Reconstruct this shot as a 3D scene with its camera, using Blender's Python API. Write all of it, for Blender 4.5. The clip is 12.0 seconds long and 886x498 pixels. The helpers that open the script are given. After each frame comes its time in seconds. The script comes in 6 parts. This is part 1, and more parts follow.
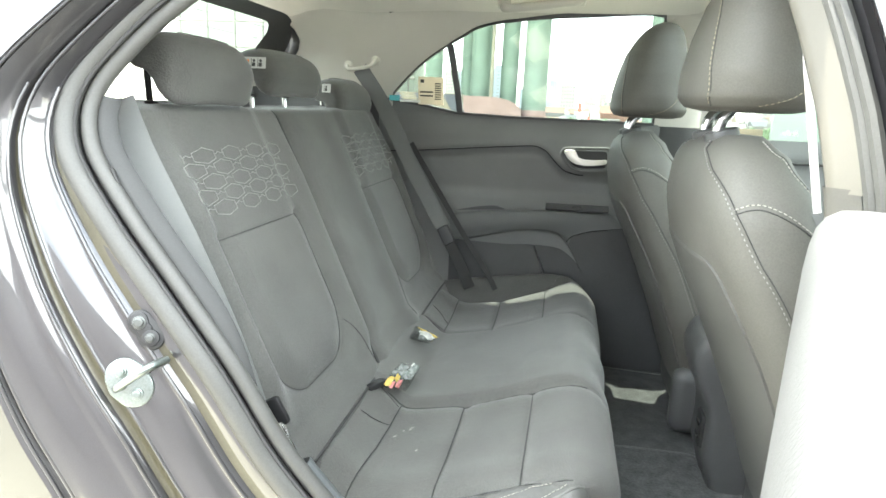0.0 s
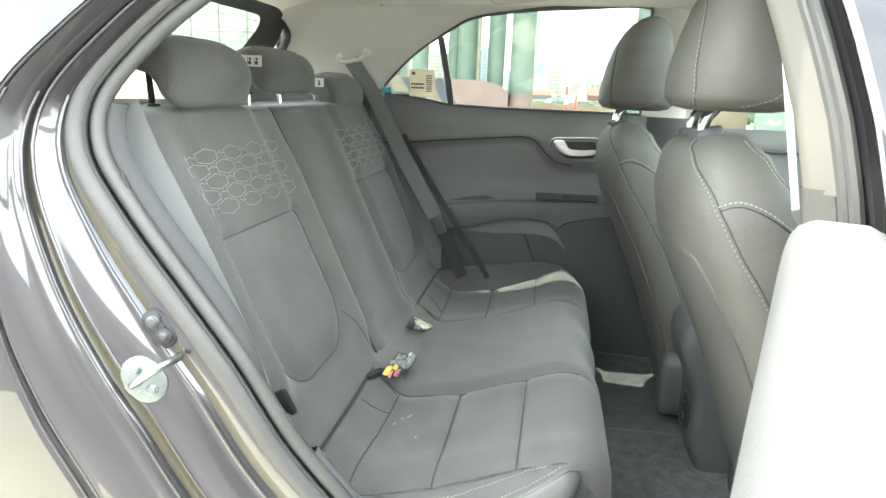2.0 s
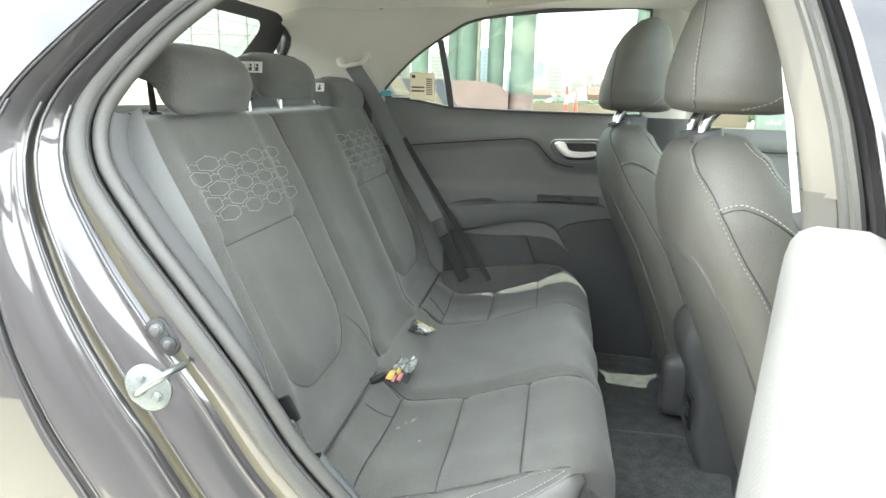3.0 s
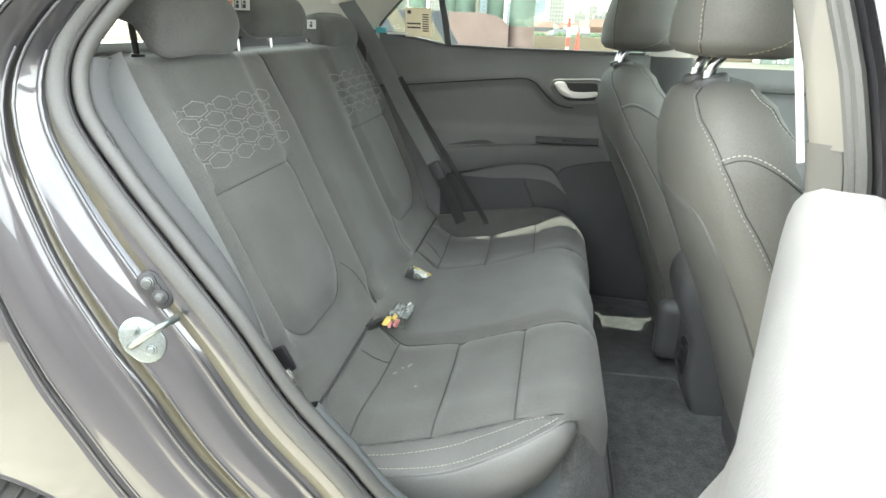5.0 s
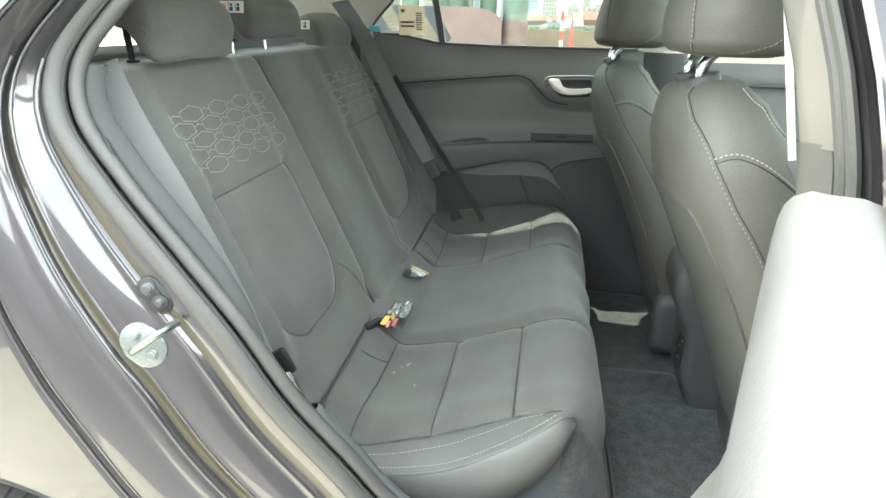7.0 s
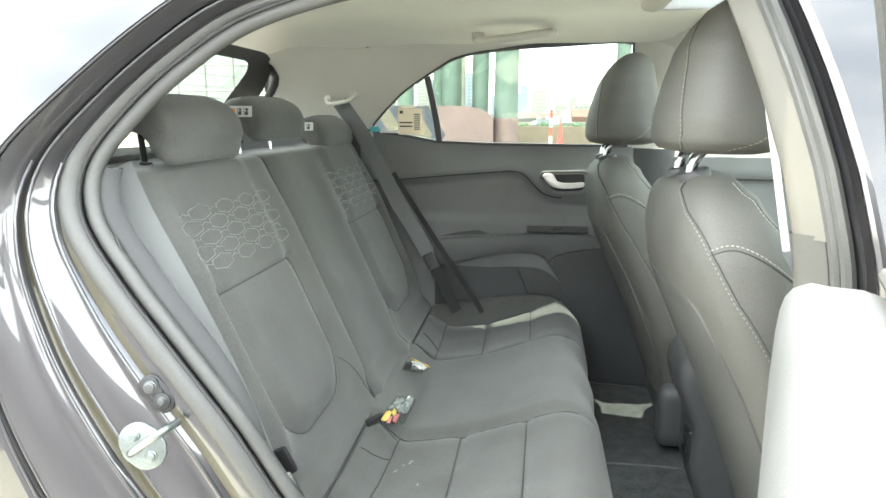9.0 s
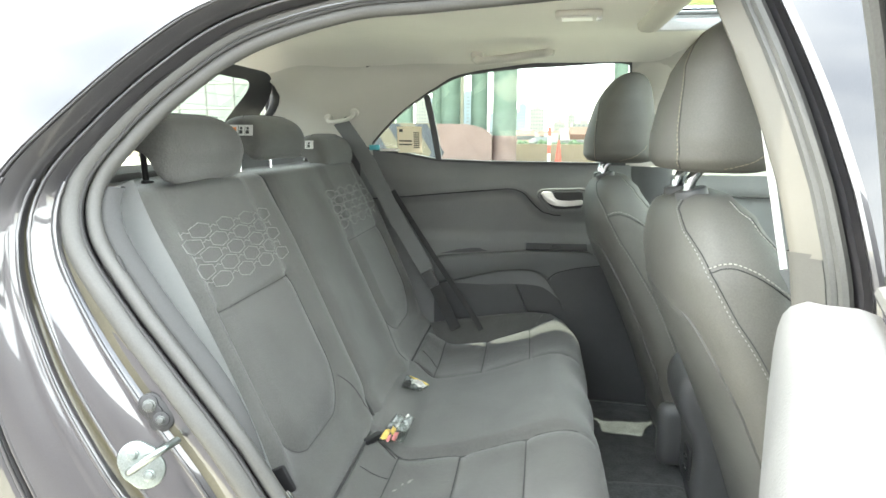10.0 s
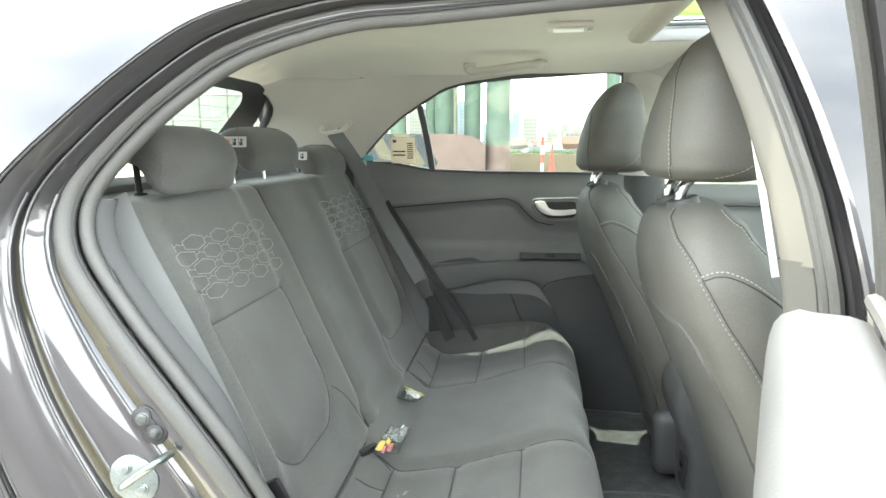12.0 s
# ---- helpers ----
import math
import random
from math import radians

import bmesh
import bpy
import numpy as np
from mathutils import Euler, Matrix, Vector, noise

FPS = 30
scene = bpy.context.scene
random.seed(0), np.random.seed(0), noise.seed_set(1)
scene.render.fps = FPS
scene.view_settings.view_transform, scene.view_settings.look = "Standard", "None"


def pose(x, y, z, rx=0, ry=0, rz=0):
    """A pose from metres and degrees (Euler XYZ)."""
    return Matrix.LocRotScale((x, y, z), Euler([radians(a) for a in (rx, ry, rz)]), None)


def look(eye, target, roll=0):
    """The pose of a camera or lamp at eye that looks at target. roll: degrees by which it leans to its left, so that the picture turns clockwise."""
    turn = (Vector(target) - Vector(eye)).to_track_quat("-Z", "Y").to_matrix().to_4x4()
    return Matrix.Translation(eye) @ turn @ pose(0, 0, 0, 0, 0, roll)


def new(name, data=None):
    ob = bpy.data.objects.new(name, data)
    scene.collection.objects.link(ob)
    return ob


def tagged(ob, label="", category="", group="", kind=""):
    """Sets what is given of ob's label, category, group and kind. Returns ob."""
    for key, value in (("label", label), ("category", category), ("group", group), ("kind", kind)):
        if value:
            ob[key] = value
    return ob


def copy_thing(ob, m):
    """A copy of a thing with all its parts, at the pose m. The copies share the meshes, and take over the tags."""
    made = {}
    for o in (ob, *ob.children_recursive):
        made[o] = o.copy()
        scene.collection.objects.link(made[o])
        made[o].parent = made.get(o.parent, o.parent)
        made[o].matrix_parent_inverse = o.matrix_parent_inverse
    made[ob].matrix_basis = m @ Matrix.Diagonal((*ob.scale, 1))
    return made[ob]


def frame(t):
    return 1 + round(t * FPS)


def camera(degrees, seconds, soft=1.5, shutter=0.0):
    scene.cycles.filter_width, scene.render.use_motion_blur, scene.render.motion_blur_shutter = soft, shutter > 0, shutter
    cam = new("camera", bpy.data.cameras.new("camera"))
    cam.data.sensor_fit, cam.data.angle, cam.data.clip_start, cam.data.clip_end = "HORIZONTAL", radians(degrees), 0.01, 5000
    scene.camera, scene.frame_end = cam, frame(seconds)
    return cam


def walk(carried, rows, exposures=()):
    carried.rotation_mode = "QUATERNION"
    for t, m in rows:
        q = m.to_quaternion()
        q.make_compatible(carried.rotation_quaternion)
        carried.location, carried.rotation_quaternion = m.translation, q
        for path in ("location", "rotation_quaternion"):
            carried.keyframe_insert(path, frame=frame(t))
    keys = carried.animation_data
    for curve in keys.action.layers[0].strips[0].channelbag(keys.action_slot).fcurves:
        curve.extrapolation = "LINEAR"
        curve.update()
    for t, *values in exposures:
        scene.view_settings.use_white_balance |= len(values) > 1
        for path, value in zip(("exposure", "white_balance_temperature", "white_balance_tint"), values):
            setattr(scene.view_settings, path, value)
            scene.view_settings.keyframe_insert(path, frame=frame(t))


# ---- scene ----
cam = camera(70.3, 12.0, soft=1.6)
PATH = [
    (0, (0.377, -1.425, 1.126), (0.023, 0.494, 0.689), 2.6),
    (0.5, (0.378, -1.43, 1.127), (0.037, 0.493, 0.699), 2.0),
    (1, (0.371, -1.439, 1.138), (0.027, 0.479, 0.686), 2.3),
    (1.5, (0.365, -1.449, 1.147), (0.033, 0.469, 0.688), 2.5),
    (2, (0.368, -1.461, 1.153), (0.054, 0.454, 0.668), 2.2),
    (2.5, (0.367, -1.464, 1.156), (0.048, 0.451, 0.674), 1.6),
    (4.5, (0.371, -1.444, 1.173), (0.056, 0.457, 0.637), 1.7),
    (5, (0.369, -1.441, 1.174), (0.069, 0.419, 0.502), 1.7),
    (5.5, (0.371, -1.441, 1.175), (0.083, 0.354, 0.342), 1.8),
    (6, (0.368, -1.441, 1.182), (0.084, 0.36, 0.359), 1.7),
    (6.5, (0.369, -1.443, 1.184), (0.078, 0.39, 0.44), 1.4),
    (7, (0.369, -1.446, 1.185), (0.081, 0.41, 0.499), 1.0),
    (7.5, (0.366, -1.452, 1.187), (0.067, 0.437, 0.603), 1.0),
    (9.5, (0.359, -1.459, 1.193), (0.073, 0.483, 0.812), 0.3),
    (10, (0.359, -1.462, 1.194), (0.071, 0.485, 0.838), 0.4),
    (10.5, (0.359, -1.464, 1.194), (0.076, 0.484, 0.844), 0.1),
    (11, (0.359, -1.465, 1.194), (0.085, 0.487, 0.851), 0.1),
    (11.5, (0.359, -1.465, 1.194), (0.091, 0.488, 0.86), 0.2),
    (12, (0.36, -1.464, 1.195), (0.089, 0.49, 0.87), 0.1),
]
walk(cam, [(t, look(eye, target, roll)) for t, eye, target, roll in PATH], exposures=[(t, e, 6750, 4) for t, e in ((0.0, 3.25), (2.5, 3.11), (4.5, 3.08), (5.5, 2.87), (6.5, 2.87), (7.5, 3.00), (9.5, 3.13), (12.0, 3.05))])

# ---- world, sun ----
SUN_DIR = Vector((-0.30, 0.205, 1.0)).normalized()
world = bpy.data.worlds.new("world")
scene.world = world
world.use_nodes = True
wn, wl = world.node_tree.nodes, world.node_tree.links
wn.clear()
w_out, w_bg, w_sky = wn.new("ShaderNodeOutputWorld"), wn.new("ShaderNodeBackground"), wn.new("ShaderNodeTexSky")
w_sky.sky_type, w_sky.sun_disc = "NISHITA", False
w_sky.sun_elevation = math.asin(SUN_DIR.z)
w_sky.sun_rotation = math.atan2(SUN_DIR.x, SUN_DIR.y)
w_sky.dust_density, w_sky.air_density = 1.0, 1.2
w_co, w_no, w_ramp, w_mix = wn.new("ShaderNodeTexCoord"), wn.new("ShaderNodeTexNoise"), wn.new("ShaderNodeValToRGB"), wn.new("ShaderNodeMix")
w_no.inputs["Scale"].default_value, w_no.inputs["Detail"].default_value = 2.2, 6.0
w_ramp.color_ramp.elements[0].color = (0.36, 0.36, 0.36, 1)
w_ramp.color_ramp.elements[0].position, w_ramp.color_ramp.elements[1].position = 0.40, 0.60
w_mix.data_type = "RGBA"
w_mix.inputs["B"].default_value = (11.3, 11.7, 12.2, 1)
wl.new(w_co.outputs["Generated"], w_no.inputs["Vector"])
wl.new(w_no.outputs["Fac"], w_ramp.inputs["Fac"])
wl.new(w_ramp.outputs["Color"], w_mix.inputs["Factor"])
wl.new(w_sky.outputs["Color"], w_mix.inputs["A"])
wl.new(w_mix.outputs["Result"], w_bg.inputs["Color"])
w_bg.inputs["Strength"].default_value = 0.15
wl.new(w_bg.outputs["Background"], w_out.inputs["Surface"])
sun = new("sun", bpy.data.lights.new("sun", "SUN"))
sun.data.energy, sun.data.angle, sun.data.color = 2.7, radians(0.6), (1.0, 0.96, 0.88)
sun.matrix_world = look((0, 0, 20), Vector((0, 0, 20)) - SUN_DIR)


# ---- materials ----
def material(name, colour, rough=0.6, var=0.15, scale=6.0, bump=0.0, fine=400.0, metal=0.0, coat=0.0, spec=0.5, tint=None, sheen=0.0, emit=None, rvar=0.0, coat_ior=1.5):
    m = bpy.data.materials.new(name)
    m.use_nodes = True
    n, l = m.node_tree.nodes, m.node_tree.links
    b = n["Principled BSDF"]
    b.inputs["Roughness"].default_value, b.inputs["Metallic"].default_value = rough, metal
    b.inputs["Coat Weight"].default_value, b.inputs["Coat Roughness"].default_value = coat, 0.015
    b.inputs["Coat IOR"].default_value = coat_ior
    b.inputs["Specular IOR Level"].default_value = spec
    if sheen:
        b.inputs["Sheen Weight"].default_value, b.inputs["Sheen Roughness"].default_value = sheen, 0.5
    co = n.new("ShaderNodeTexCoord")
    big, small, mix = n.new("ShaderNodeTexNoise"), n.new("ShaderNodeTexNoise"), n.new("ShaderNodeMix")
    big.inputs["Scale"].default_value, big.inputs["Detail"].default_value = scale, 5.0
    small.inputs["Scale"].default_value, small.inputs["Detail"].default_value = fine, 2.0
    add = n.new("ShaderNodeMath")
    add.operation = "ADD"
    half = n.new("ShaderNodeMath")
    half.operation, half.inputs[1].default_value = "MULTIPLY", 0.5
    l.new(co.outputs["Object"], big.inputs["Vector"])
    l.new(co.outputs["Object"], small.inputs["Vector"])
    l.new(big.outputs["Fac"], add.inputs[0])
    l.new(small.outputs["Fac"], add.inputs[1])
    l.new(add.outputs[0], half.inputs[0])
    ramp = n.new("ShaderNodeMapRange")
    ramp.inputs["From Min"].default_value, ramp.inputs["From Max"].default_value = 0.3, 0.7
    l.new(half.outputs[0], ramp.inputs["Value"])
    mix.data_type = "RGBA"
    other = tint or tuple(min(1, c * (1 + 2 * var)) for c in colour)
    mix.inputs["A"].default_value = (*[c * (1 - var) for c in colour], 1)
    mix.inputs["B"].default_value = (*other, 1)
    l.new(ramp.outputs["Result"], mix.inputs["Factor"])
    l.new(mix.outputs["Result"], b.inputs["Base Color"])
    if rvar:
        rr = n.new("ShaderNodeMapRange")
        rr.inputs["To Min"].default_value, rr.inputs["To Max"].default_value = max(0, rough - rvar), rough + rvar
        l.new(big.outputs["Fac"], rr.inputs["Value"])
        l.new(rr.outputs["Result"], b.inputs["Roughness"])
    if bump:
        bp = n.new("ShaderNodeBump")
        bp.inputs["Strength"].default_value, bp.inputs["Distance"].default_value = bump, 0.001
        l.new(small.outputs["Fac"], bp.inputs["Height"])
        l.new(bp.outputs["Normal"], b.inputs["Normal"])
    if emit:
        b.inputs["Emission Color"].default_value, b.inputs["Emission Strength"].default_value = (*emit[:3], 1), emit[3]
    return m


def glass(name, tint, rough=0.0):
    m = bpy.data.materials.new(name)
    m.use_nodes = True
    n, l = m.node_tree.nodes, m.node_tree.links
    n.clear()
    out, mix, tr, gl = n.new("ShaderNodeOutputMaterial"), n.new("ShaderNodeMixShader"), n.new("ShaderNodeBsdfTransparent"), n.new("ShaderNodeBsdfGlossy")
    lw, pw, sc = n.new("ShaderNodeLayerWeight"), n.new("ShaderNodeMath"), n.new("ShaderNodeMath")
    lw.inputs["Blend"].default_value = 0.5
    pw.operation, pw.inputs[1].default_value = "POWER", 5.0
    sc.operation, sc.inputs[1].default_value, sc.inputs[2].default_value = "MULTIPLY_ADD", 0.94, 0.05
    l.new(lw.outputs["Facing"], pw.inputs[0])
    l.new(pw.outputs[0], sc.inputs[0])
    tr.inputs["Color"].default_value = (*tint, 1)
    gl.inputs["Roughness"].default_value = rough
    l.new(sc.outputs[0], mix.inputs["Fac"])
    l.new(tr.outputs["BSDF"], mix.inputs[1])
    l.new(gl.outputs["BSDF"], mix.inputs[2])
    l.new(mix.outputs["Shader"], out.inputs["Surface"])
    return m


M_PAINT = material("black_paint", (0.020, 0.020, 0.022), 0.32, 0.25, 3, 0, 1500, metal=0.3, coat=1.0, spec=0.2, coat_ior=1.5)
M_JAMB = material("jamb_paint", (0.030, 0.029, 0.031), 0.30, 0.25, 3, 0, 1500, metal=0.25, coat=1.0, spec=0.5, coat_ior=1.6)
M_OLIVE = material("olive_strip", (0.050, 0.046, 0.030), 0.30, 0.18, 14, 0.1, 300)
M_LINER = material("headliner_cloth", (0.70, 0.675, 0.615), 0.95, 0.05, 4, 0.15, 900)
M_PILLAR = material("beige_plastic", (0.58, 0.56, 0.505), 0.6, 0.04, 5, 0.1, 700)
M_CTAN = material("padded_beige", (0.44, 0.42, 0.37), 0.8, 0.05, 5, 0.2, 500)
# darkened copy of the beige plastic, offsetting strong light at the open door
M_BPILLAR = material("toned_down_beige", (0.105, 0.099, 0.083), 0.6, 0.04, 5, 0.1, 700)
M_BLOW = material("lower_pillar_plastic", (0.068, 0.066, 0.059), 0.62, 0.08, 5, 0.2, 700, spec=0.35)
M_TRIM = material("grey_plastic", (0.165, 0.168, 0.166), 0.55, 0.12, 5, 0.3, 700)
M_CTRIM = material("pillar_plastic", (0.036, 0.037, 0.037), 0.62, 0.12, 5, 0.3, 700, spec=0.3)
M_DARK = material("black_plastic", (0.06, 0.061, 0.062), 0.5, 0.15, 6, 0.3, 600)
M_SILL = material("sill_plastic", (0.085, 0.094, 0.097), 0.5, 0.15, 6, 0.3, 600)
M_RUBBER = material("seal_rubber", (0.055, 0.055, 0.052), 0.55, 0.15, 8, 0.2, 500)
M_FABRIC = material("seat_cloth", (0.0725, 0.0725, 0.0685), 0.92, 0.19, 9, 1.0, 360, sheen=0.18)
M_BOLSTER = material("cushion_vinyl", (0.085, 0.086, 0.083), 0.5, 0.12, 8, 0.35, 420)
M_LEATHER = material("seat_vinyl", (0.082, 0.080, 0.071), 0.64, 0.12, 8, 0.35, 420)
# also paints the shade in seat gaps and trim creases
M_SEAM = material("seam_dark", (0.034, 0.034, 0.034), 0.9, 0.1)
M_TAN = material("tan_thread", (0.30, 0.265, 0.19), 0.8, 0.1)
M_BRACKET = material("black_bracket", (0.012, 0.012, 0.013), 0.5, 0.2, 30, 0.1, 300)
M_BOLT = material("dull_bolt", (0.09, 0.095, 0.092), 0.36, 0.2, 40, 0.1, 300, metal=0.8)
M_STITCH = material("pale_thread", (0.30, 0.29, 0.26), 0.8, 0.1)
M_LABEL = material("label_grey", (0.52, 0.52, 0.50), 0.6, 0.05)
M_HEX = material("grey_embroidery", (0.22, 0.22, 0.212), 0.85, 0.1)
M_BELT = material("belt_webbing", (0.15, 0.155, 0.152), 0.75, 0.08, 10, 0.5, 900)
# shaded copies of the belt webbing, with the shade put into their colour
M_BELTSHADE = material("shaded_webbing", (0.085, 0.087, 0.09), 0.75, 0.08, 10, 0.5, 900)
M_BELTDEEP = material("deep_shade_webbing", (0.03, 0.03, 0.03), 0.8, 0.1, 10, 0.5, 900)
M_CARPET = material("carpet", (0.044, 0.046, 0.046), 1.0, 0.45, 30, 1.0, 190, sheen=0.12)
M_MAT = material("mat_pile", (0.044, 0.046, 0.047), 1.0, 0.5, 34, 1.0, 180, sheen=0.12)
M_CHROME = material("chrome", (0.58, 0.59, 0.60), 0.12, 0.03, 4, 0, 300, metal=1.0)
M_ZINC = material("zinc_plate", (0.20, 0.225, 0.215), 0.34, 0.2, 30, 0.1, 400, metal=0.9, rvar=0.1)
M_SILVER = material("silver_plastic", (0.55, 0.55, 0.55), 0.35, 0.05, 4, 0, 300, metal=0.7)
M_TYRE = material("tyre_rubber", (0.035, 0.034, 0.032), 0.85, 0.3, 10, 0.6, 300)
M_TYRETEXT = material("raised_rubber", (0.06, 0.06, 0.056), 0.7, 0.15, 20)
M_RIM = material("alloy", (0.6, 0.6, 0.6), 0.3, 0.08, 8, 0, 300, metal=0.9)
M_GLASS = glass("clear_glass", (0.72, 0.78, 0.75))
M_GLASSF = glass("side_glass", (0.46, 0.51, 0.485))
M_GLASSD = glass("door_glass", (0.60, 0.66, 0.66))
M_LENS = material("lamp_lens", (0.72, 0.71, 0.66), 0.3, 0.04)
M_WHITE = material("white_label", (0.75, 0.75, 0.72), 0.6, 0.06)
M_INK = material("black_ink", (0.03, 0.03, 0.03), 0.6, 0.05)
M_ORANGE = material("orange_mark", (0.75, 0.22, 0.05), 0.6, 0.05)
M_CARD = material("kraft_label", (0.66, 0.59, 0.47), 0.7, 0.08)
_n, _l = M_CARD.node_tree.nodes, M_CARD.node_tree.links
_tl, _mx = _n.new("ShaderNodeBsdfTranslucent"), _n.new("ShaderNodeMixShader")
_tl.inputs["Color"].default_value, _mx.inputs["Fac"].default_value = (0.66, 0.60, 0.52, 1), 0.55
_l.new(_n["Principled BSDF"].outputs["BSDF"], _mx.inputs[1])
_l.new(_tl.outputs["BSDF"], _mx.inputs[2])
_l.new(_mx.outputs["Shader"], _n["Material Output"].inputs["Surface"])
M_DOORTRIM = material("door_trim_grey", (0.118, 0.122, 0.119), 0.6, 0.06, 5, 0.2, 600)
M_CONC = material("concrete", (0.42, 0.40, 0.325), 0.9, 0.2, 0.6, 0.3, 30)
M_GREEN = material("green_column", (0.150, 0.205, 0.168), 0.8, 0.12, 1.2, 0.1, 20)
M_PINK = material("pink_base", (0.25, 0.175, 0.160), 0.85, 0.12, 1.5, 0.1, 20)
M_WALL = material("brown_parapet", (0.36, 0.285, 0.215), 0.9, 0.12, 1.0, 0.1, 20)
M_CHEVY = material("chevron_sand", (0.125, 0.108, 0.078), 0.8, 0.12, 2.0)
M_CHEVB = material("chevron_black", (0.045, 0.05, 0.062), 0.8, 0.2, 2.0)
M_RED = material("red_plastic", (0.55, 0.10, 0.07), 0.6, 0.1, 6)
M_LEAF = material("foliage", (0.055, 0.085, 0.045), 0.9, 0.4, 0.4)
M_BLDG = material("pale_facade", (0.27, 0.26, 0.23), 0.9, 0.1, 0.05, 0, 3)
M_BLDG2 = material("blue_facade", (0.20, 0.245, 0.275), 0.7, 0.1, 0.05, 0, 3)
M_SITE = material("white_render", (0.20, 0.225, 0.20), 0.9, 0.1, 0.6)
M_STEEL = material("scaffold_steel", (0.12, 0.12, 0.11), 0.6, 0.2, 3)
M_BACKDROP = material("grey_render", (0.26, 0.243, 0.255), 0.9, 0.3, 0.8, 0.3, 30)
M_PALE = material("mint_render", (0.36, 0.42, 0.38), 0.9, 0.08, 0.7)
M_WIN = material("far_window", (0.15, 0.155, 0.16), 0.4, 0.2, 0.5)
M_ROOFS = material("town_roofs", (0.16, 0.155, 0.145), 0.9, 0.4, 0.08, 0, 1)
_n, _l = M_ROOFS.node_tree.nodes, M_ROOFS.node_tree.links
_geo, _ramp = _n.new("ShaderNodeNewGeometry"), _n.new("ShaderNodeValToRGB")
_ramp.color_ramp.interpolation = "CONSTANT"
for _k, (_at, _col) in enumerate(((0.0, (0.17, 0.165, 0.155, 1)), (0.3, (0.11, 0.11, 0.108, 1)), (0.5, (0.13, 0.075, 0.055, 1)), (0.68, (0.075, 0.08, 0.085, 1)), (0.84, (0.14, 0.125, 0.10, 1)))):
    _e = _ramp.color_ramp.elements[_k] if _k < 2 else _ramp.color_ramp.elements.new(_at)
    _e.position, _e.color = _at, _col
_l.new(_geo.outputs["Random Per Island"], _ramp.inputs["Fac"])
_l.new(_ramp.outputs["Color"], _n["Principled BSDF"].inputs["Base Color"])
M_ROAD = material("slab_grey", (0.30, 0.30, 0.28), 0.9, 0.15, 0.5)
M_FOIL = material("silver_foil", (0.15, 0.16, 0.155), 0.24, 0.7, 90, 0.6, 160, metal=0.1)
M_FILM = glass("clear_film", (0.80, 0.82, 0.81), 0.12)
M_YELLOW = material("yellow_wrapper", (0.50, 0.37, 0.09), 0.4, 0.1, 30)
M_PINKW = material("red_wrapper", (0.42, 0.14, 0.14), 0.4, 0.1, 30)
M_TEAL = material("teal_tag", (0.10, 0.45, 0.50), 0.5, 0.1)
M_ASPH = material("worn_asphalt", (0.120, 0.114, 0.120), 0.9, 0.25, 1.2, 0.5, 60)
M_DUST = material("pale_dust", (0.17, 0.165, 0.155), 1.0, 0.4, 60, 0.5, 600)
M_PIPE = material("brown_pipe", (0.23, 0.22, 0.17), 0.7, 0.15, 2)
M_HANDLE = material("satin_silver", (0.78, 0.77, 0.73), 0.34, 0.04, 6, 0, 300, metal=0.55)
M_BOARD = material("seat_board_vinyl", (0.080, 0.080, 0.074), 0.55, 0.14, 7, 0.5, 380)
M_SUNR = material("lime_panel", (0.34, 0.46, 0.10), 0.6, 0.1, 1)


# ---- mesh helpers ----
def thing(name, at, label, category, group="", kind=""):
    ob = new(name)
    ob.location = at
    ob.empty_display_size = 0.1
    ob["base"] = list(at)
    return tagged(ob, label, category, group, kind)


def part(name, geo, mat, parent=None, label="", smooth=True, angle=40):
    me = bpy.data.meshes.new(name)
    me.from_pydata([tuple(map(float, v)) for v in geo[0]], [], [tuple(map(int, f)) for f in geo[1]])
    me.update()
    bm = bmesh.new()
    bm.from_mesh(me)
    bmesh.ops.recalc_face_normals(bm, faces=bm.faces)
    bm.to_mesh(me)
    bm.free()
    if smooth:
        me.polygons.foreach_set("use_smooth", [True] * len(me.polygons))
        me.set_sharp_from_angle(angle=radians(angle))
    me.materials.append(mat)
    ob = new(name, me)
    if parent:
        ob.parent = parent
        if parent.type == "EMPTY":
            ob.matrix_parent_inverse = Matrix.Translation(parent["base"]).inverted()
    if label:
        ob["label"] = label
    return ob


def join(*geos):
    V, F = [], []
    for v, f in geos:
        k = len(V)
        V += [tuple(p) for p in v]
        F += [tuple(i + k for i in q) for q in f]
    return V, F


def turned(geo, m):
    return [tuple(m @ Vector(v)) for v in geo[0]], geo[1]


def grid(fn, us, vs, closed=False):
    V = [fn(u, v) for u in us for v in vs]
    n = len(vs)
    F = []
    for i in range(len(us) - 1):
        for j in range(n if closed else n - 1):
            k = (j + 1) % n
            F.append((i * n + j, i * n + k, (i + 1) * n + k, (i + 1) * n + j))
    return V, F


def loft(rings, caps=True):
    n = len(rings[0])
    V, F = grid(lambda u, v: tuple(rings[u][v]), range(len(rings)), range(n), True)
    if caps:
        F += [tuple(range(n))[::-1], tuple(range((len(rings) - 1) * n, len(rings) * n))]
    return V, F


